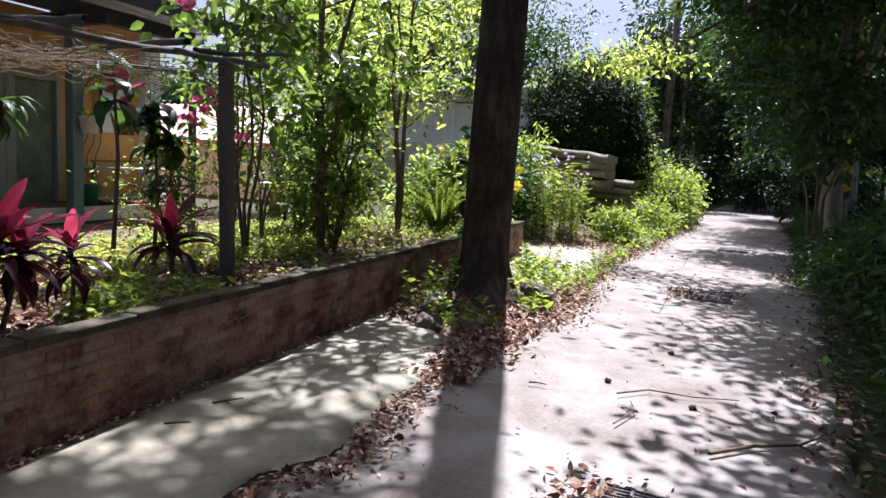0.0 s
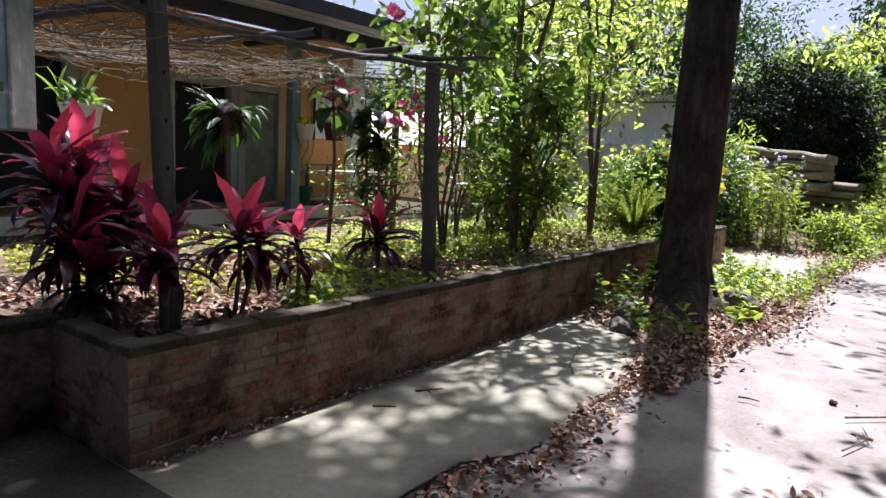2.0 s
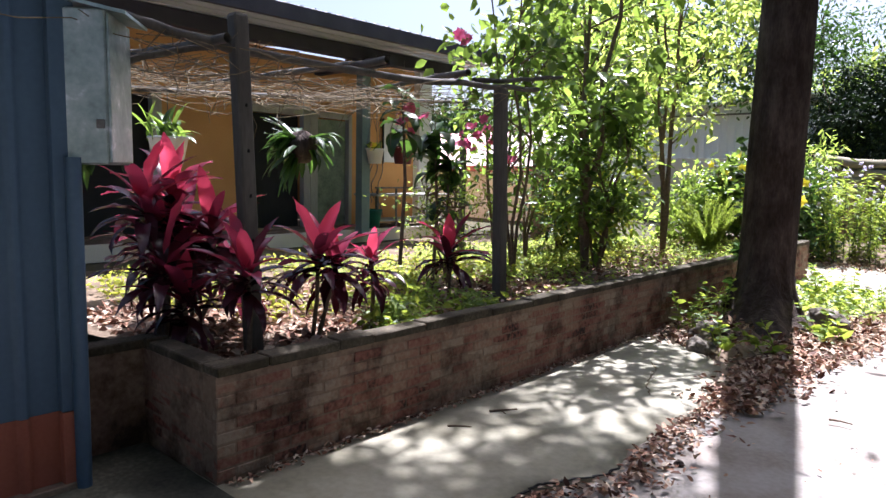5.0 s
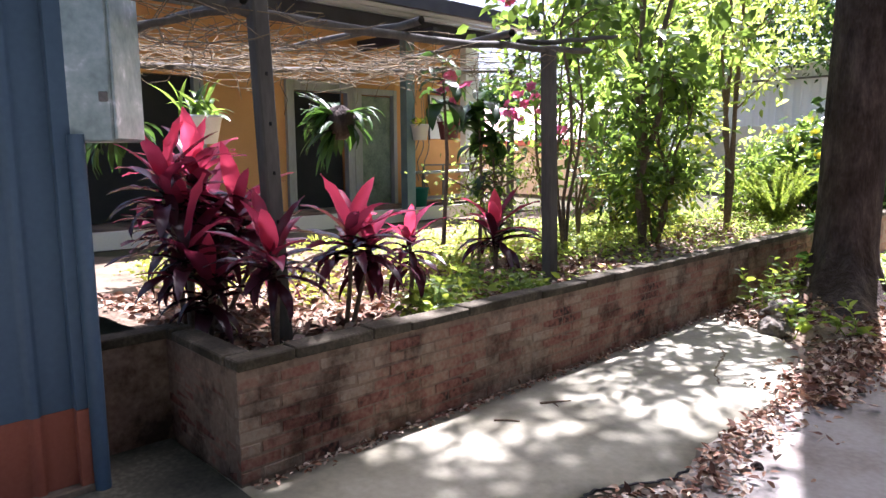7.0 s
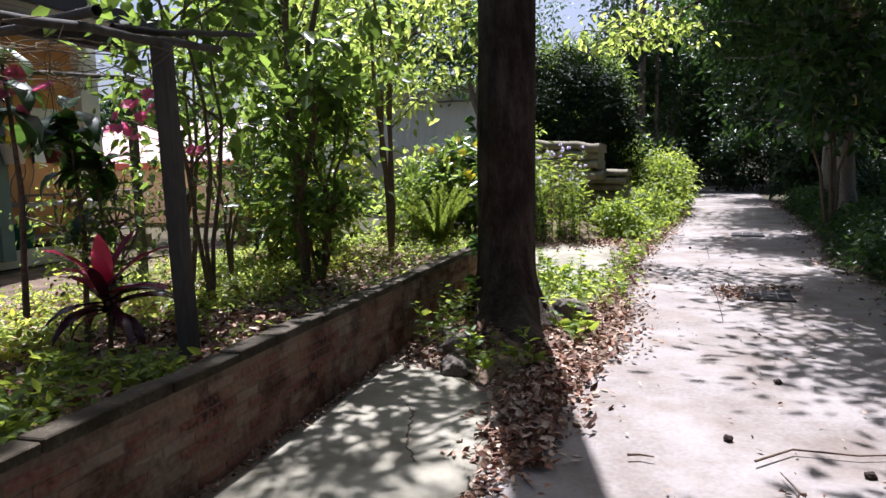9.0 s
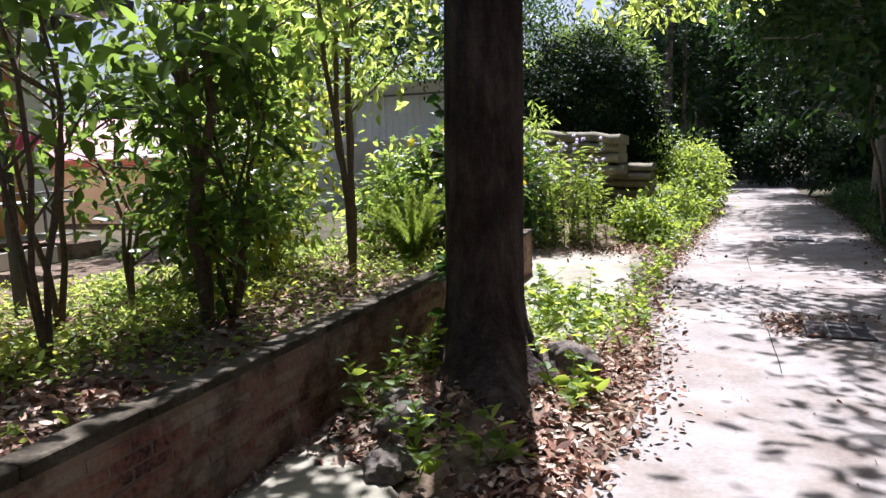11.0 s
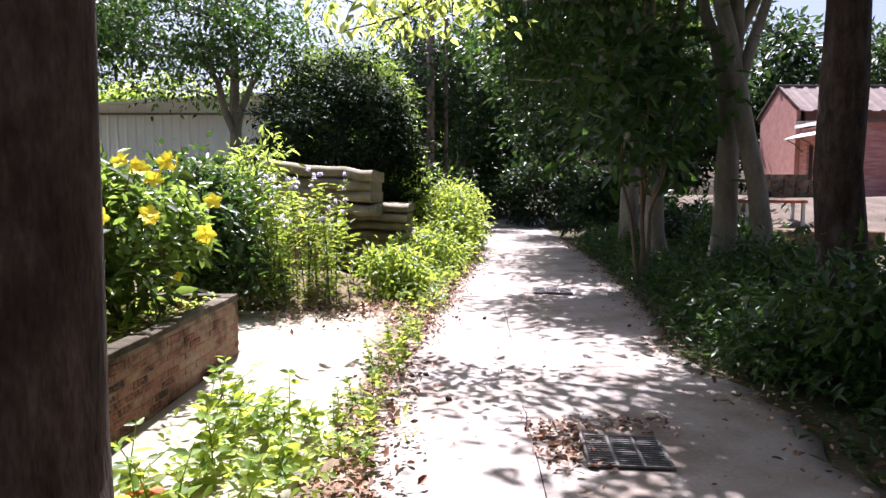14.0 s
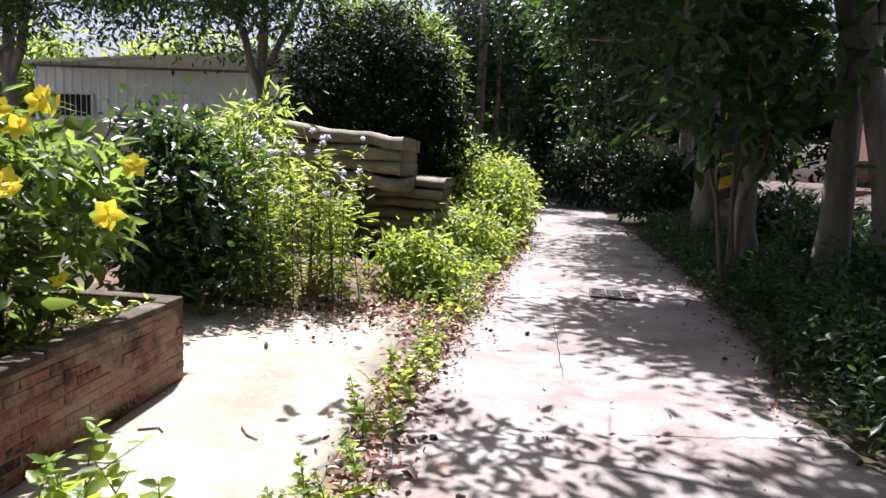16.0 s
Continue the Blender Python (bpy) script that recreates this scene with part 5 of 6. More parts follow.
# ---- beyond the planter: yellow bush, blue-flowered weeds, stacked sheets, round bush ----
shrub("allamanda_bush", "bright green bush with large yellow flowers", (-2.75, 7.0, 0.5), 1.4, (0.75, 0.75), 2700, L_mid, 0.125, 44, 0.13, 101, 6, 0.015, 0.55)
r = np.random.default_rng(102)
flowers("yellow_flower", "large yellow trumpet flower on the bush", "flower", [((x, y, z), r.uniform(0.8, 1.25)) for x, y, z in ((-2.2, 6.7, 1.85), (-2.16, 6.72, 1.8), (-2.23, 6.68, 1.82), (-2.95, 6.4, 1.62), (-2.6, 6.35, 1.4), (-2.65, 6.4, 1.44), (-2.3, 6.5, 1.42), (-2.28, 6.5, 1.37), (-2.02, 6.9, 1.25), (-2.05, 6.92, 1.2), (-3.2, 6.5, 1.75), (-2.2, 6.75, 0.9), (-3.0, 7.1, 1.9), (-2.9, 6.6, 1.55), (-2.1, 7.3, 1.5), (-2.4, 6.6, 1.75), (-2.55, 6.62, 1.82), (-2.42, 6.58, 1.8), (-2.75, 6.5, 1.7), (-2.3, 6.62, 1.68))], L_yellow, 0.075, r, 5, 60)
def flower_weeds(cx, cy, n, h, seed, spread):
    r = np.random.default_rng(seed)
    for k in range(n):
        x, y = cx + r.normal(0, spread[0]), cy + r.normal(0, spread[1])
        root = empty("ruellia", (x, y, 0.02))
        tall = h * r.uniform(0.65, 1.05)
        d = r.normal(0, 0.16, 2)
        path = [(0, 0, -0.03), (d[0] * 0.4, d[1] * 0.4, tall * 0.5), (d[0], d[1], tall)]
        v, f = tube(path, [0.008, 0.006, 0.003], 5)
        raw("stem", v, f, L_dark, root)
        m = 62
        t = r.random(m) * 0.96 + 0.03
        pos = np.stack([np.interp(t, [0, 0.5, 1], [q[i] for q in path]) for i in range(3)], 1) + r.normal(0, 0.05, (m, 3))
        a = r.uniform(0, 6.3, m)
        v, f = leaf_arrays(pos, np.stack([np.cos(a), np.sin(a), r.normal(0.2, 0.4, m)], 1), 0.15 * (0.6 + 0.6 * r.random(m)), r, 0.2)
        raw("leaves", v, f, L_weed, root)
        if r.random() < 0.75:
            q = 5
            for b in range(r.integers(1, 4)):
                a0 = r.uniform(0, 6.3)
                c = np.array([d[0], d[1], tall]) + r.normal(0, 0.06, 3)
                vv, ff = leaf_arrays(np.tile(c, (q, 1)), np.stack([np.cos(a0 + np.arange(q) * 1.256), np.full(q, -0.9), np.sin(a0 + np.arange(q) * 1.256)], 1), np.full(q, 0.05), r, 0.9, 0.1, 0.1)
                raw("flower", vv, ff, L_violet, root, "pale violet flower")

        tagged(root, "tall ruellia stem with pale violet flowers", "plant", "ruellia beside the drive")


xs, ys = np.linspace(-4.6, -0.9, 30), np.linspace(10.0, 13.5, 24)
V = [(x, y, -0.06 + 0.42 * max(0, math.sin(math.pi * (y - 10.0) / 3.5)) * min(1, max(0, (-0.95 - x) * 1.1)) + 0.04 * noise.noise((x * 2, y * 2, 4))) for y in ys for x in xs]
F = [(k * 30 + i, k * 30 + i + 1, (k + 1) * 30 + i + 1, (k + 1) * 30 + i) for k in range(23) for i in range(29)]
tagged(raw("soil_bank", V, F, M_soil, smooth=True), "dark soil bank at the end of the drive", "soil", kind="structure")
flower_weeds(-2.35, 10.75, 42, 1.7, 111, (0.42, 0.4))
shrub("dark_shrub", "dark shaded shrub behind the drive", (-3.3, 10.2, 0.0), 1.9, (0.8, 0.6), 5200, L_dark, 0.12, 50, 0.2, 112, 5, 0.02, 0.5)
shrub("leafy_shrub", "bushy green shrub behind the drive", (-3.3, 11.8, 0.0), 2.3, (0.6, 0.6), 3600, L_shrub, 0.15, 50, 0.22, 113, 5, 0.02, 0.62, width=0.25)
shrub("leafy_shrub", "low green shrub at the lane's edge", (-0.95, 11.6, 0.0), 0.7, (0.42, 0.9), 1900, L_weed, 0.1, 40, 0.13, 114, 5, 0.01, 0.5)
shrub("leafy_shrub", "sunlit yellow-green shrub at the lane's edge", (-0.45, 15.2, 0.0), 0.85, (0.45, 1.0), 3200, L_weed, 0.1, 60, 0.22, 115, 5, 0.012, 0.5)
shrub("leafy_shrub", "sunlit yellow-green shrub at the lane's edge", (-0.35, 18.2, 0.0), 1.7, (0.55, 1.4), 5200, L_weed, 0.12, 60, 0.28, 116, 5, 0.015, 0.5)
shrub("leafy_shrub", "sunlit green shrub at the lane's edge", (0.0, 21.0, 0.0), 1.5, (0.6, 1.6), 5000, L_bright, 0.13, 50, 0.22, 117, 5, 0.015, 0.5)
r = np.random.default_rng(118)
p = np.stack([r.uniform(-1.3, -0.2, 420), r.uniform(10.3, 22, 420)], 1)
p[:, 0] += np.interp(p[:, 1], [10, 22], [0, 0.6])
sprigs("verge_weeds", "low weeds along the lane's sunny verge", p, np.full(len(p), 0.0), 10, 0.3, 0.085, L_weed, r, "weeds", spread=0.1)


def sheet_stack():
    """Old thick sheets lying in two stepped stacks, their front edges rounded and sagging."""
    root = empty("sheet_stack", (-1.9, 15.0, 0.0))
    o = np.array(root.location)
    r = np.random.default_rng(120)
    def layer(x0, x1, y0, y1, z, thick, tilt, seed):
        """A slab whose section is a rounded front, sagging along its length."""
        nx, prof = 30, [(0.35, 0.0), (0.06, 0.0), (-0.01, 0.3), (0.0, 0.62), (0.05, 0.9), (0.14, 1.0), (0.5, 1.02), (y1 - y0, 1.0), (y1 - y0, 0.0)]
        V = []
        for i in range(nx):
            x = x0 + (x1 - x0) * i / (nx - 1)
            sag = 0.08 * noise.noise((x * 0.9, seed * 0.7, 0)) + 0.03 * noise.noise((x * 3, seed, 2))
            push = 0.16 * noise.noise((x * 1.1, seed, 5))
            for d, h in prof:
                V.append((x + 0.02 * noise.noise((d * 3, seed, x)), y0 + d + push, z + thick * h + sag + tilt * (x - x0)))
        m = len(prof)
        F = [(i * m + k, (i + 1) * m + k, (i + 1) * m + (k + 1) % m, i * m + (k + 1) % m) for i in range(nx - 1) for k in range(m)]
        ob = raw("sheet", np.array(V) - o, F, M_sheet, root, smooth=True)
        for e in (0, nx - 1):
            bm = bmesh.new()
            bm.faces.new([bm.verts.new(np.array(V[e * m + k]) - o) for k in range(m)])
            part("sheet_end", bm, M_sheet, ob)
    for k in range(6):
        layer(-3.0 + r.normal(0, 0.04), -0.98 + r.normal(0, 0.06) + 0.02 * (5 - k), 15.0 + r.normal(0, 0.05), 17.2, 0.3 + k * 0.175, 0.17, -0.01, k)
    for k in range(4):
        layer(-3.7 + r.normal(0, 0.05), -1.66 + r.normal(0, 0.06) + 0.03 * (3 - k), 14.2 + r.normal(0, 0.05), 16.2, 1.33 + k * 0.215, 0.21, -0.085, k + 20)
    for d in ((-3.0, 15.1, 0.0, -1.2, 17.0, 0.31), (-3.6, 14.35, 0.0, -2.4, 14.95, 1.34)):
        bm = bmesh.new()
        box(bm, *d, 0.02)
        bm.transform(Matrix.Translation(-Vector(o)))
        part("support_block", bm, M_mortar, root)
    tagged(root, "stack of old weathered tan fibre sheets with sagging edges", "building material")


sheet_stack()
shrub("round_bush", "large rounded green bush, shade darkened into its leaves, with sunlit rim", (-3.0, 18.2, 0.0), 4.6, (1.9, 1.4), 46000, L_shaded, 0.11, 320, 0.2, 130, 5, 0.05, 0.5, shell=0.8)
shrub("round_bush", "bamboo-like bush with bright upper leaves", (-3.0, 19.4, 0.0), 5.3, (1.6, 1.3), 12000, L_mid, 0.19, 150, 0.22, 131, 5, 0.05, 0.68, shell=0.7, width=0.2)

# ---- far left: white shed, low wall, low building ----
M_shedwhite = material("bright_white_sheet", [(0.8, 0.81, 0.83), (0.88, 0.88, 0.89)], 1.5, 0.5, 0.05, 30)


def corrugated_shed():
    root = empty("white_shed", (-11, 24, 0.2))
    o = np.array(root.location)
    xs = np.arange(-15.0, -6.4, 0.03)
    V = []
    for x in xs:
        d = 0.04 if (x / 0.3) % 1 < 0.25 else 0.0
        V += [(x, 24 - d, 0.1), (x, 24 - d, 4.25 + 0.06 * (x + 15))]
    raw("front_sheet", np.array(V) - o, [(2 * i, 2 * i + 2, 2 * i + 3, 2 * i + 1) for i in range(len(xs) - 1)], M_shedwhite, root)
    def put(nm, d, m, lab=""):
        bm = bmesh.new()
        box(bm, *d, 0.01)
        bm.transform(Matrix.Translation(-Vector(o)))
        part(nm, bm, m, root, lab)
    put("side_sheet", (-15.0, 24.02, 0.1, -14.95, 34, 4.2), M_tin)
    put("end_sheet", (-6.45, 24.02, 0.1, -6.4, 34, 4.4), M_tin)
    put("back_sheet", (-15, 34, 0.1, -6.4, 34.05, 4.2), M_tin)
    bm = bmesh.new()
    vs = [bm.verts.new(c) for c in ((-15.3, 23.6, 4.25), (-6.2, 23.6, 4.8), (-6.2, 34.3, 5.6), (-15.3, 34.3, 5.05))]
    bm.faces.new(vs)
    bm.normal_update()
    bmesh.ops.solidify(bm, geom=list(bm.faces), thickness=0.08)
    bm.transform(Matrix.Translation(-Vector(o)))
    part("roof", bm, M_white, root, "bright white roof sheets")
    put("window_frame", (-14.4, 23.9, 2.55, -13.0, 23.95, 3.35), M_white)
    put("window_pane", (-14.3, 23.88, 2.62, -13.1, 23.905, 3.28), M_dark)
    for k in range(7):
        put("window_bar", (-14.3 + k * 0.18, 23.84, 2.6, -14.27 + k * 0.18, 23.87, 3.3), M_white)
    put("gutter", (-15.1, 23.82, 4.1, -6.4, 23.92, 4.17), M_iron)
    tagged(root, "white corrugated metal shed with pale roof", "shed")


corrugated_shed()
boxed("garden_boundary_wall", (-9.5, 16.0, 0.1, -4.6, 16.18, 2.15), M_cream)
tagged(bpy.data.objects["garden_boundary_wall"], "low cream boundary wall behind the bushes", "wall", kind="structure")


def low_building():
    root = empty("low_building", (-11, 11, 0.3))
    o = Vector(root.location)
    def put(nm, d, m, lab=""):
        bm = bmesh.new()
        box(bm, *d, 0.01)
        bm.transform(Matrix.Translation(-o))
        part(nm, bm, m, root, lab)
    put("front_wall", (-19, 11, 0.1, -9.2, 11.15, 1.62), M_white)
    put("side_wall", (-9.35, 11.15, 0.1, -9.2, 17, 1.62), M_white)
    put("back_wall", (-19, 17, 0.1, -9.2, 17.15, 1.62), M_white)
    put("west_wall", (-19, 11.15, 0.1, -18.85, 17, 1.62), M_white)
    put("eave_board", (-19.2, 10.6, 1.62, -9.0, 10.68, 1.78), M_redtin)
    for nm, x0, x1, m in (("roof_sheet", -19.2, -12.5, M_redtin), ("roof_sheet", -12.5, -9.0, M_pinktin)):
        bm = bmesh.new()
        xs = np.arange(x0, x1 + 0.01, 0.07)
        rows = [(bm.verts.new((x, 10.6, 1.75 + 0.03 * math.sin(x * 2 * math.pi / 0.28))), bm.verts.new((x, 14.3, 2.95 + 0.03 * math.sin(x * 2 * math.pi / 0.28)))) for x in xs]
        for a, b in zip(rows, rows[1:]):
            bm.faces.new((a[0], b[0], b[1], a[1]))
        bm.normal_update()
        bmesh.ops.solidify(bm, geom=list(bm.faces), thickness=0.02)
        bm.transform(Matrix.Translation(-o))
        part(nm, bm, m, root)
    tagged(root, "low cream building with red and grey tin roof", "building")


low_building()
boxed("concrete_post", (-6.15, 6.0, 0.4, -5.9, 6.25, 2.1), M_mortar)
tagged(bpy.data.objects["concrete_post"], "grey concrete post behind the planter shrubs", "post")

# ---- right side: shaded hedge, trees, striped pole, pink brick house ----
def lane_tree(name, label, base, height, r0, crown_c, crown_r, n, leaf, size, seed, bark=M_pale_bark, lean=(0, 0), clumps=110, spread=0.45, fork=True, shell=0.3):
    r = np.random.default_rng(seed)
    b = np.array(base, dtype=float)
    k = np.linspace(0, 1, 9)[:, None]
    pts = b + np.array([lean[0], lean[1], height]) * k
    pts[1:, :2] += np.cumsum(r.normal(0, 0.05, (8, 2)), 0)
    pts[0, 2] -= 0.1
    rad = r0 * np.array([1.5, 1.12, 1.0, 0.95, 0.9, 0.82, 0.7, 0.5, 0.2])
    stems = [(pts, rad)]
    if fork:
        f0 = pts[4]
        for s in (-1, 1):
            e = f0 + np.array([s * r.uniform(0.6, 1.2), r.uniform(-0.8, 0.8), height * 0.45])
            q = f0 + (e - f0) * np.linspace(0, 1, 5)[:, None]
            q[1:-1] += r.normal(0, 0.06, (3, 3))
            stems.append((q, r0 * np.array([0.7, 0.6, 0.5, 0.35, 0.15])))
    return grown(name, label, "tree", tuple(base), stems, r, leaf, bark, n, crown_c, crown_r, clumps, spread, size, shell, None, limb_r=r0 * 0.3, limbs=22)


T = "roadside tree with pale trunk and dense dark crown"
lane_tree("lane_tree", T, (3.75, 13.9, 0.1), 6.0, 0.17, (2.3, 13.7, 6.4), (2.2, 1.7, 1.4), 14000, L_dark, 0.17, 141, lean=(-0.35, 0))
lane_tree("lane_tree", T, (4.7, 13.5, 0.1), 6.5, 0.19, (5.0, 14.5, 7.2), (2.4, 2.6, 1.6), 5500, L_shrub, 0.18, 142, lean=(0.1, 0))
lane_tree("lane_tree", T, (5.3, 12.8, 0.1), 6.5, 0.16, (4.6, 11.5, 7.0), (2.2, 2.4, 1.4), 6000, L_dark, 0.18, 143, lean=(-0.9, 0.2))
lane_tree("lane_tree", T, (4.05, 17.4, 0.1), 6.0, 0.2, (2.8, 18.6, 6.2), (2.4, 2.5, 1.9), 11000, L_dark, 0.2, 144)
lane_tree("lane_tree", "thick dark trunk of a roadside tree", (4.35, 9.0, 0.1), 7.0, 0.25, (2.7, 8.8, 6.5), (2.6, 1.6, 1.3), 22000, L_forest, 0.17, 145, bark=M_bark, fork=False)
# Next three crowns are out of view, set to shade the lane's right side.
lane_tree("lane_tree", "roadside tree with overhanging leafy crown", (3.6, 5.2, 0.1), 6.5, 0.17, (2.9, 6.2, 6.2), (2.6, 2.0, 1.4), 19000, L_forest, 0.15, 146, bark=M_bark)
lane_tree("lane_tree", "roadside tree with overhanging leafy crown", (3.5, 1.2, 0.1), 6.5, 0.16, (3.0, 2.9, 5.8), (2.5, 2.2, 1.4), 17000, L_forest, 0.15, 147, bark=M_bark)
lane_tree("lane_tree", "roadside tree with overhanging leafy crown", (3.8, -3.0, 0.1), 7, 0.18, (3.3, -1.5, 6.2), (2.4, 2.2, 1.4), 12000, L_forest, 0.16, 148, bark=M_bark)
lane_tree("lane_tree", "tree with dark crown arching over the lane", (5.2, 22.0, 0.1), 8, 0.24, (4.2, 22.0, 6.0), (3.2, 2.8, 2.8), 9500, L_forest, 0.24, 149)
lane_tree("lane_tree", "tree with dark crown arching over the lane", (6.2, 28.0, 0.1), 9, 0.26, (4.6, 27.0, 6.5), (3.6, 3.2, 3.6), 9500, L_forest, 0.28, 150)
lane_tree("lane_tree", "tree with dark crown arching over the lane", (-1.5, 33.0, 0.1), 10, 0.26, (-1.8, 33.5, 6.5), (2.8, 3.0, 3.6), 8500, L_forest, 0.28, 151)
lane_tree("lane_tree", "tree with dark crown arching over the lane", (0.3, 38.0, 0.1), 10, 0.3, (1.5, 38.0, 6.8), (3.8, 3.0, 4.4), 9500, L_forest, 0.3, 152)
lane_tree("lane_tree", "airy tree above the white shed", (-6.2, 20.0, 0.1), 6.0, 0.17, (-7.2, 19.5, 5.9), (3.6, 2.4, 1.9), 13000, L_dark, 0.15, 153, clumps=130, spread=0.34)
lane_tree("lane_tree", "airy tree beside the low buildings", (-13.5, 21.0, 0.1), 6.5, 0.2, (-13, 20.5, 6.6), (3.6, 2.6, 2.2), 12000, L_dark, 0.16, 154, clumps=130, spread=0.34)
# Three trees out of view, added to cut sky light on lane and drive.
lane_tree("lane_tree", "unseen broad-crowned tree added behind the lane's start to block sky", (3.4, -6.5, 0.1), 7.5, 0.25, (1.2, -6.2, 6.6), (4.2, 3.0, 1.8), 15000, L_forest, 0.2, 155, bark=M_bark, clumps=200)
lane_tree("lane_tree", "unseen broad-crowned tree added behind the shed to block sky", (-5.5, -10.5, 0.1), 8, 0.25, (-3.8, -8.0, 7.2), (3.6, 3.2, 1.8), 12000, L_forest, 0.2, 156, bark=M_bark, clumps=180)
lane_tree("lane_tree", "unseen broad-crowned tree added beside the lane's start to block sky", (6.0, -1.0, 0.1), 8, 0.25, (5.6, -0.5, 6.2), (2.8, 4.5, 2.6), 15000, L_forest, 0.2, 157, bark=M_bark, clumps=200)
lane_tree("garden_tree", "leafy dark green tree behind the planter shrubs", (-7.3, 9.6, 0.1), 4.6, 0.11, (-7.2, 9.5, 4.3), (1.9, 1.7, 1.5), 6500, L_shrub, 0.15, 159, bark=M_bark, clumps=70, spread=0.3)
# low bough with sunlit leaves reaching over the lane
def low_bough():
    r = np.random.default_rng(158)
    n = 420
    p, off, _ = cloud(r, n, (-0.35, 9.0, 3.62), (1.2, 0.9, 0.24), 26, 0.16, 0.1)
    base = (4.35, 9.0, 5.0)
    root = empty("leafy_bough", base)
    o = np.array(base)
    pieces = [tube(np.array([(4.3, 9.0, 5.0), (3.0, 9.1, 5.2), (1.6, 9.0, 4.7), (0.4, 9.05, 4.0), (-0.6, 9.0, 3.5), (-1.3, 8.9, 3.3)]) - o, [0.07, 0.055, 0.04, 0.025, 0.012, 0.005], 7)]
    for k in range(16):
        a = np.array([r.uniform(-1.2, 0.7), 9.0, 3.65])
        e = np.array([a[0] + r.normal(0, 0.35), 9 + r.normal(0, 0.5), a[2] + r.normal(-0.2, 0.15)])
        pieces.append(tube(np.array([a, (a + e) / 2 + (0, 0, 0.04), e]) - o, [0.009, 0.006, 0.003], 5))
    raw("branch", *joined(pieces), M_bark, root, smooth=True)
    v, f = leaf_arrays(p - o, unit(off) * (1, 1, 0.4) + r.normal(0, 0.6, (n, 3)) - np.array([0, 0, 0.5]), 0.15 * (0.6 + 0.7 * r.random(n)), r)
    raw("leaves", v, f, L_bright, root)
    tagged(root, "sunlit yellow-green leafy bough hanging over the lane", "tree branch")


low_bough()
# young tree beside the lane
shrub("broadleaf_tree", "young tree with large glossy leaves", (3.1, 12.9, 0.0), 4.4, (0.9, 1.0), 1100, L_dark, 0.26, 60, 0.3, 160, 4, 0.04, 0.68, category="tree", width=0.5)

r = np.random.default_rng(170)
for k, y in enumerate(np.arange(-3.2, 22, 1.35)):
    x = lerp_line(ROAD_RIGHT, y) + 0.85 + r.normal(0, 0.1)
    h = r.uniform(0.8, 1.25) * (1.15 if y < 5 else 0.5)
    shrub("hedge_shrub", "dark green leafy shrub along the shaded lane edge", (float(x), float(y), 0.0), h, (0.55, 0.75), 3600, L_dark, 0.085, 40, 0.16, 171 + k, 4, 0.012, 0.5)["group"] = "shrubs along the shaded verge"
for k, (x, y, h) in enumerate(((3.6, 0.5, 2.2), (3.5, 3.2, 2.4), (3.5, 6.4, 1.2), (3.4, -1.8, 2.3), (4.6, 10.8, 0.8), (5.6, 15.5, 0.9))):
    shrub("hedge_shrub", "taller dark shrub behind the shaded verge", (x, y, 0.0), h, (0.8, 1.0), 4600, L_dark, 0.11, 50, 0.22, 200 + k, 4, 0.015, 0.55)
p = np.stack([r.uniform(0, 1.1, 900), r.uniform(-4, 22, 900)], 1)
p[:, 0] += lerp_line(ROAD_RIGHT, p[:, 1]) - 0.02
sprigs("verge_weeds", "low grass and weeds on the shaded verge", p, np.full(len(p), -0.02), 9, 0.26, 0.085, L_dark, r, "weeds", width=0.3, spread=0.1)


def utility_pole(name, label, x, y, h, r0, striped):
    root = empty(name, (x, y, 0.0))
    v, f = tube([(0, 0, -0.1), (0, 0, h * 0.5), (0, 0, h)], [r0, r0 * 0.9, r0 * 0.8], 16)
    raw("shaft", v, f, M_mortar, root, smooth=True)
    if striped:
        for k in range(8):
            V, F = [], []
            for j in range(25):
                a = 2 * math.pi * j / 24
                z = 0.95 + k * 0.22 + 0.16 * (a / (2 * math.pi)) * 2
                rr = r0 * 0.98 + 0.004
                V += [(rr * math.cos(a), rr * math.sin(a), z), (rr * math.cos(a), rr * math.sin(a), z + 0.22)]
            F = [(2 * j, 2 * j + 2, 2 * j + 3, 2 * j + 1) for j in range(24)]
            raw("warning_stripe", V, F, M_yellow if k % 2 else M_stripe, root)
    tagged(root, label, "utility pole")


utility_pole("utility_pole", "concrete utility pole with yellow and black warning stripes", 4.3, 17.0, 9, 0.15, True)
utility_pole("utility_pole", "tall grey utility pole at the bend of the lane", -1.2, 31.0, 10, 0.19, False)
utility_pole("utility_pole", "thin grey pole beside the lane", -0.55, 32.0, 10, 0.1, False)


M_oldroof = material("old_grey_roof", [(0.1, 0.075, 0.065), (0.2, 0.155, 0.14)], 3, 0.8, 0.3, 30)
M_redbrick = material("pink_red_brick", [(0.36, 0.13, 0.11), (0.52, 0.23, 0.2), (0.62, 0.4, 0.36)], 5, 0.88, 0.5, 30, stretch=(0.35, 0.35, 2.2))
M_dirt = material("bare_brown_earth", [(0.05, 0.038, 0.027), (0.1, 0.078, 0.058), (0.16, 0.13, 0.1)], 1.6, 0.95, 0.6, 22, bump_dist=0.03)


def yard_z(x, y):
    """The yard climbs gently away from the lane."""
    t, u = min(1, max(0, (y - 14) / 10)), min(1, max(0, (x - 6.3) / 3))
    return 1.5 * t * t * (3 - 2 * t) * u * u * (3 - 2 * u)


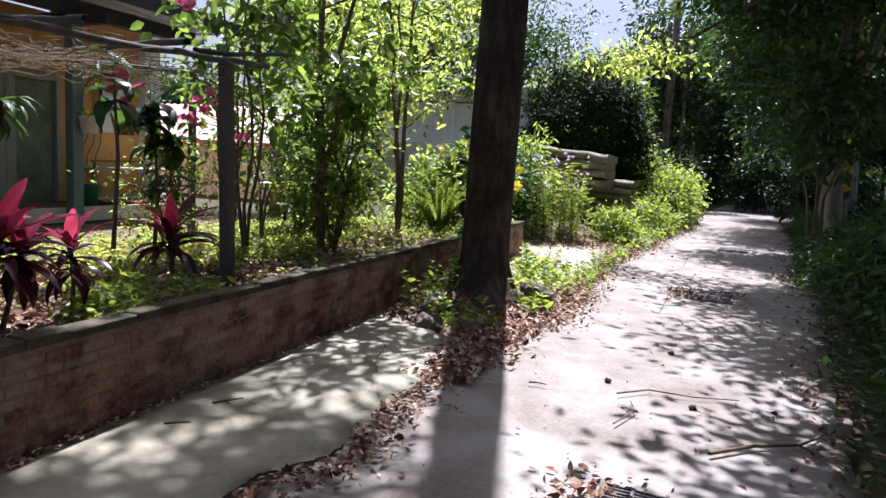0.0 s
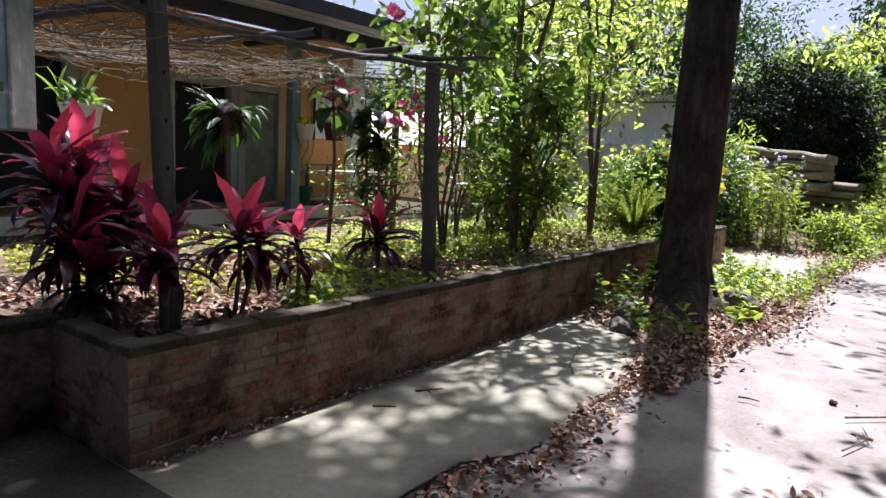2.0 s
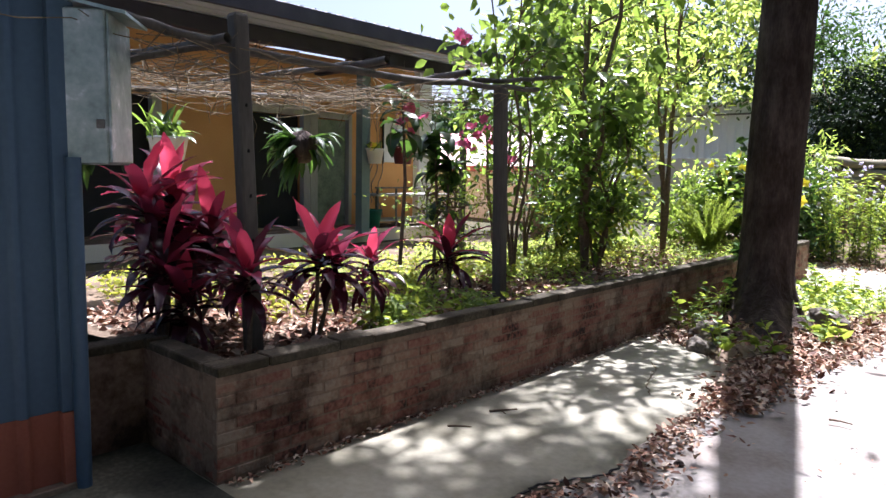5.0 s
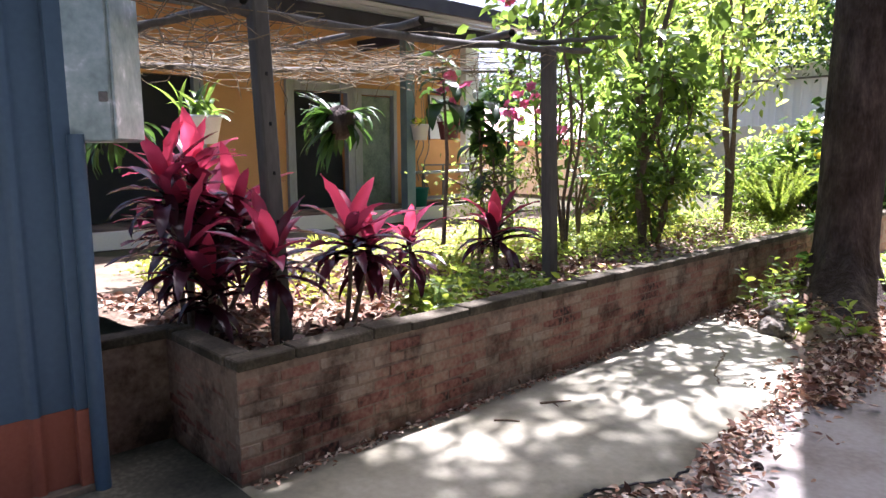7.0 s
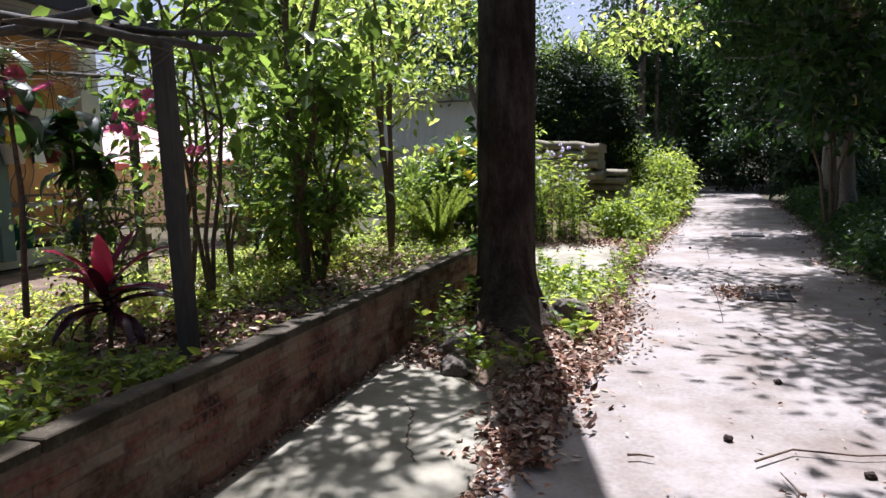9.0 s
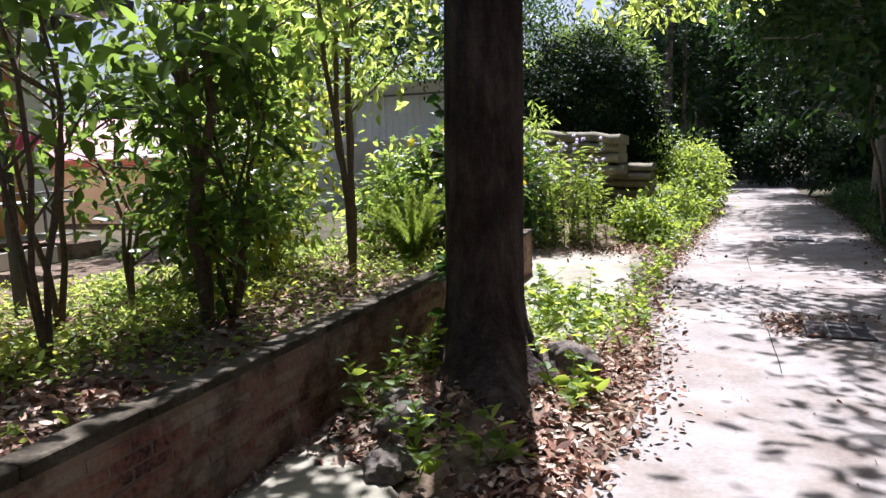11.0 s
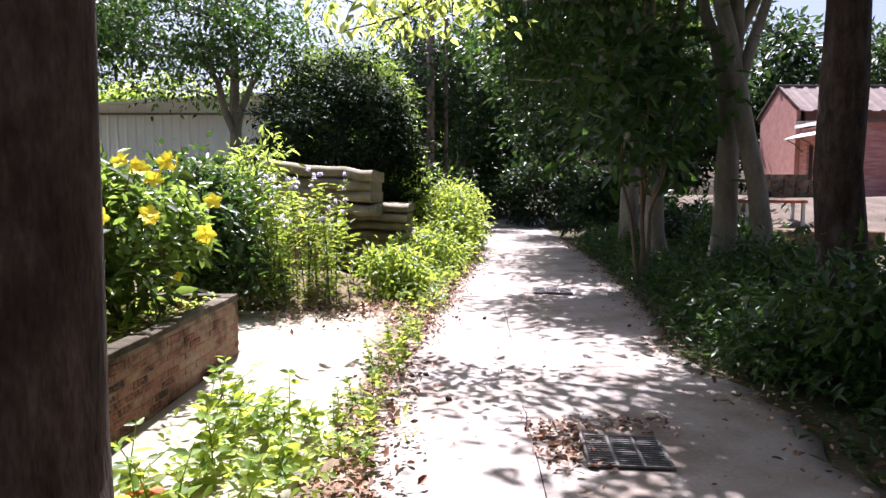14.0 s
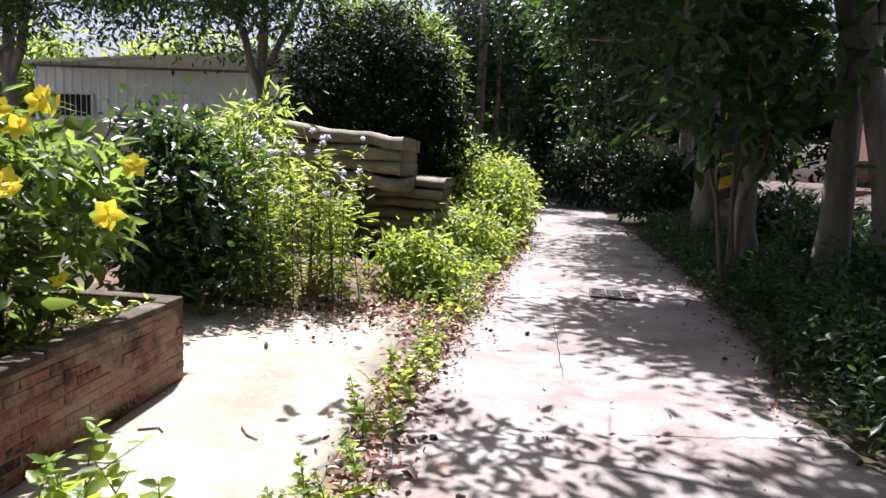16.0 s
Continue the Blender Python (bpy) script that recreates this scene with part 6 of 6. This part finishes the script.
xs, ys = np.linspace(6.0, 26, 50), np.linspace(13.5, 39, 60)
V = [(x, y, -0.03 + yard_z(x, y) + 0.05 * noise.noise((x * 0.9, y * 0.9, 7))) for y in ys for x in xs]
F = [(k * 50 + i, k * 50 + i + 1, (k + 1) * 50 + i + 1, (k + 1) * 50 + i) for k in range(59) for i in range(49)]
tagged(raw("yard_ground", V, F, M_dirt, smooth=True), "bare brown earth rising to the pink house", "ground", kind="structure")


def brick_house():
    root = empty("brick_house", (17.5, 32, 1.4))
    o = Vector(root.location)
    def put(nm, d, m, lab=""):
        bm = bmesh.new()
        box(bm, *d, 0.01)
        bm.transform(Matrix.Translation(-o))
        return part(nm, bm, m, root, lab)
    def sheet(nm, corners, m, lab="", thick=0.05, ribs=0):
        bm = bmesh.new()
        p0, p1, p2, p3 = (Vector(c) for c in corners)
        n = ribs * 6 if ribs else 1
        rows = []
        for i in range(n + 1):
            q = i / n
            up = Vector((0, 0, 0.06 if ribs and i % 6 in (0, 1) else 0))
            rows.append((bm.verts.new(p0.lerp(p1, q) + up - o), bm.verts.new(p3.lerp(p2, q) + up - o)))
        for a, b in zip(rows, rows[1:]):
            bm.faces.new((a[0], b[0], b[1], a[1]))
        bm.normal_update()
        bmesh.ops.solidify(bm, geom=list(bm.faces), thickness=thick)
        part(nm, bm, m, root, lab)
    # main block with its gable towards the lane
    bm = bmesh.new()
    bm.faces.new([bm.verts.new(Vector(c) - o) for c in ((15.3, 32.4, 1.3), (15.3, 36.0, 1.3), (15.3, 36.0, 5.3), (15.3, 34.2, 6.45), (15.3, 32.4, 5.3))])
    bm.normal_update()
    bmesh.ops.solidify(bm, geom=list(bm.faces), thickness=0.2)
    part("gable_wall", bm, M_pinkbrick, root, "pink plastered gable")
    put("front_wall", (15.52, 32.4, 1.3, 20, 32.6, 5.3), M_pinkbrick)
    put("back_wall", (15.52, 35.8, 1.3, 20, 36.0, 5.3), M_pinkbrick)
    put("end_wall", (19.8, 32.62, 1.3, 20, 35.78, 5.3), M_pinkbrick)
    sheet("roof", ((15.05, 31.9, 5.2), (20.3, 31.9, 5.2), (20.3, 34.2, 6.6), (15.05, 34.2, 6.6)), M_oldroof, "weathered grey-pink ribbed roof", 0.06, 9)
    sheet("roof", ((15.05, 36.4, 5.2), (20.3, 36.4, 5.2), (20.3, 34.2, 6.6), (15.05, 34.2, 6.6)), M_oldroof, "", 0.06, 9)
    put("ridge_cap", (15.0, 34.1, 6.58, 20.35, 34.3, 6.68), M_oldroof)
    # lower wing: wall with door and window, brick pier
    for d in ((15.3, 29.0, 1.3, 15.5, 29.55, 4.45), (15.3, 30.15, 1.3, 15.5, 31.2, 4.45), (15.3, 31.75, 1.3, 15.5, 32.38, 4.45), (15.3, 29.55, 3.85, 15.5, 30.15, 4.45), (15.3, 29.55, 1.3, 15.5, 30.15, 2.6), (15.3, 31.2, 3.7, 15.5, 31.75, 4.45)):
        put("wall_panel", d, M_redbrick)
    put("window_pane", (15.4, 29.56, 2.6, 15.45, 30.14, 3.85), M_dark)
    put("door_leaf", (15.4, 31.21, 1.5, 15.45, 31.74, 3.7), M_dark)
    put("wing_wall", (15.95, 28.95, 1.3, 20, 29.1, 4.45), M_redbrick)
    pier = put("brick_pier", (15.22, 28.85, 1.3, 15.95, 29.0, 4.5), M_redbrick)
    for k in range(18):
        bm = bmesh.new()
        box(bm, 15.215, 28.835, 1.5 + k * 0.165, 15.955, 28.85, 1.62 + k * 0.165, 0.004)
        bm.transform(Matrix.Translation(-o))
        part("brick_course", bm, M_redbrick, pier)
    sheet("wing_roof", ((15.1, 28.7, 4.5), (20.2, 28.7, 4.5), (20.2, 32.4, 4.8), (15.1, 32.4, 4.8)), M_oldroof, "", 0.07)
    put("verge_board", (15.03, 28.7, 4.46, 15.09, 32.4, 4.6), M_white)
    sheet("awning", ((14.55, 29.3, 3.95), (14.55, 32.3, 3.95), (15.3, 32.3, 4.22), (15.3, 29.3, 4.22)), M_white, "pale awning over the door", 0.04)
    for y in (29.5, 30.9, 32.1):
        v, f = tube([(15.3 - o.x, y - o.y, 3.4 - o.z), (14.95 - o.x, y - o.y, 3.75 - o.z), (14.6 - o.x, y - o.y, 3.93 - o.z)], [0.025] * 3, 6)
        raw("awning_bracket", v, f, M_twig, root)
    put("step", (13.7, 28.9, 1.2, 15.28, 32.4, 1.56), M_pad, "sunlit concrete step")
    tagged(root, "pink brick house with ribbed roof and pale awning", "house")


brick_house()


def block_pile(at, nx, nz, label):
    root = empty("block_pile", at)
    rr = np.random.default_rng(int(at[0] * 10))
    for k in range(nz):
        for i in range(nx - (k == nz - 1)):
            bm = bmesh.new()
            box(bm, -0.19, -0.2, 0, 0.19, 0.2, 0.19, 0.008)
            bm.transform(Matrix.Translation((i * 0.4 + rr.normal(0, 0.012), rr.normal(0, 0.02), k * 0.193)))
            part("block", bm, M_mortar if (i + k) % 3 else M_stone, root)
    tagged(root, label, "building blocks")


block_pile((10.0, 24.0, 1.44), 5, 4, "pile of grey concrete blocks in the yard")
block_pile((8.6, 22.0, 0.95), 3, 2, "low pile of weathered grey blocks under the trees")


def yard_table(x, y):
    z = yard_z(x, y)
    root = empty("yard_table", (x, y, z))
    boxed("tabletop", (-0.8, -0.35, 0.68, 0.8, 0.35, 0.76), M_redskirt, root, "dull red tabletop")
    for dx in (-0.72, 0.72):
        for dy in (-0.28, 0.28):
            boxed("leg", (dx - 0.04, dy - 0.04, -0.1, dx + 0.04, dy + 0.04, 0.68), M_white, root)
    tagged(root, "dull red table with pale legs under the trees", "table")


yard_table(8.3, 19.6)
boxed("stone_bench", (6.0, 16.6, 0.05, 9.5, 17.4, 0.78), M_mortar, None, "", 0.04)
tagged(bpy.data.objects["stone_bench"], "long grey concrete bench under the trees", "bench")

# ---- woods behind everything ----
r = np.random.default_rng(300)
def wood_tree(x, y, h, w, leaf, seed, n=6000, size=0.42):
    lane_tree("woodland_tree", "tall dark woodland tree behind the lane", (x, y, 0.2), h * 0.85, 0.28, (x, y, h * 0.58), (w, w, h * 0.42), n, leaf, size, seed, bark=M_bark, clumps=80, spread=0.6)["group"] = "woodland behind the lane"


WOODS = [(-24, 38), (-19, 42), (-14, 40), (-10, 44), (-6, 41), (-3, 46), (0, 48), (3.5, 44), (6, 41), (9.0, 41), (10, 45), (13, 42), (15, 46), (19, 41), (23, 42), (23, 37), (29, 34), (26, 30), (32, 22), (27, 14), (20, 6), (13, 0), (11, -6), (8, -12), (0, -14), (-7, -13), (-14, -9), (-22, 2), (-24, 14), (-26, 26)]
for k, (x, y) in enumerate(WOODS):
    # Sunlight is put into leaf colour: brighter leaves far left, dark ones elsewhere.
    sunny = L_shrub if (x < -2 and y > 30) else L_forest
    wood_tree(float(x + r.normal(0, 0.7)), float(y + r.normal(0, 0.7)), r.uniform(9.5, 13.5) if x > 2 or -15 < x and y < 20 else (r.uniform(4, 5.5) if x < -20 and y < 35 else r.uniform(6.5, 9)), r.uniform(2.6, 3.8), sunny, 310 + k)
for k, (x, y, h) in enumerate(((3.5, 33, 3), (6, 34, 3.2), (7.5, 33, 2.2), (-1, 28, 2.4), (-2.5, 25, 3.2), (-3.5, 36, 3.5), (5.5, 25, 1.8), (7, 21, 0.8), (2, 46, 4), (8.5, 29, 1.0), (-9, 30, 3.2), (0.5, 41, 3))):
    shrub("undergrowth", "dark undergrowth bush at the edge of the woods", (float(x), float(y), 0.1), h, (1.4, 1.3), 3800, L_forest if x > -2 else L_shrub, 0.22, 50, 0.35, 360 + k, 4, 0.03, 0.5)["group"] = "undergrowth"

# ---- bricks of the planter wall, last ----
def brick_mesh(seed, length):
    r = np.random.default_rng(seed)
    bm = bmesh.new()
    box(bm, -0.045, -length / 2, -0.026, 0.0, length / 2, 0.026, 0.004)
    for v in bm.verts:
        v.co += Vector(r.normal(0, 0.0016, 3))
    me = bpy.data.meshes.new("brick")
    bm.to_mesh(me)
    bm.free()
    me.materials.append(M_brick)
    return me


def lay_bricks():
    r = np.random.default_rng(400)
    pitch, course, first = 0.211, 0.0608, -0.03
    full = [brick_mesh(k, 0.2) for k in range(6)]
    half = [brick_mesh(k + 10, 0.094) for k in range(3)]
    far = []
    def lay(x, y, z, yaw, mesh, near):
        m = pose(x + (r.normal(0, 0.0018) if not yaw else 0), y, z, r.normal(0, 0.5), r.normal(0, 0.5), yaw + r.normal(0, 0.4))
        if near:
            ob = new("brick", mesh)
            ob.parent = wall
            ob.matrix_basis = m
        else:
            co = np.empty(len(mesh.vertices) * 3, dtype=np.float32)
            mesh.vertices.foreach_get("co", co)
            M = np.array(m)
            far.append((co.reshape(-1, 3) @ M[:3, :3].T + M[:3, 3], [tuple(p.vertices) for p in mesh.polygons]))
    for c in range(9):
        z = first + 0.032 + c * course
        if z + 0.026 > WTOP - 0.05:
            break
        y = -2.35
        if c % 2:
            lay(WX, y + 0.048, z, 0, half[r.integers(3)], True)
            y += 0.105
        while y + 0.2 <= 7.9:
            lay(WX, y + 0.1, z, 0, full[r.integers(6)], y < 3.6)
            y += pitch
        if 7.9 - y > 0.09:
            lay(WX, 7.9 - 0.048, z, 0, half[r.integers(3)], False)
        x = WX - 0.045 - (0.0 if c % 2 else 0.1)
        while x - 0.2 >= -2.88:
            lay(x - 0.1, -2.35, z, -90, full[r.integers(6)], False)
            x -= pitch
        x = WX - 0.05 - (0.0 if c % 2 else 0.1)
        while x - 0.2 >= -4.4:
            lay(x - 0.1, 7.9, z, 90, full[r.integers(6)], False)
            x -= pitch
    V, F, o = [], [], 0
    for v, fs in far:
        V.extend(map(tuple, v))
        F.extend(tuple(i + o for i in q) for q in fs)
        o += len(v)
    me = bpy.data.meshes.new("far_bricks")
    me.from_pydata(V, [], F)
    me.materials.append(M_brick)
    ob = new("far_bricks", me)
    ob.parent = wall
    ob["kind"] = "stuff"


lay_bricks()
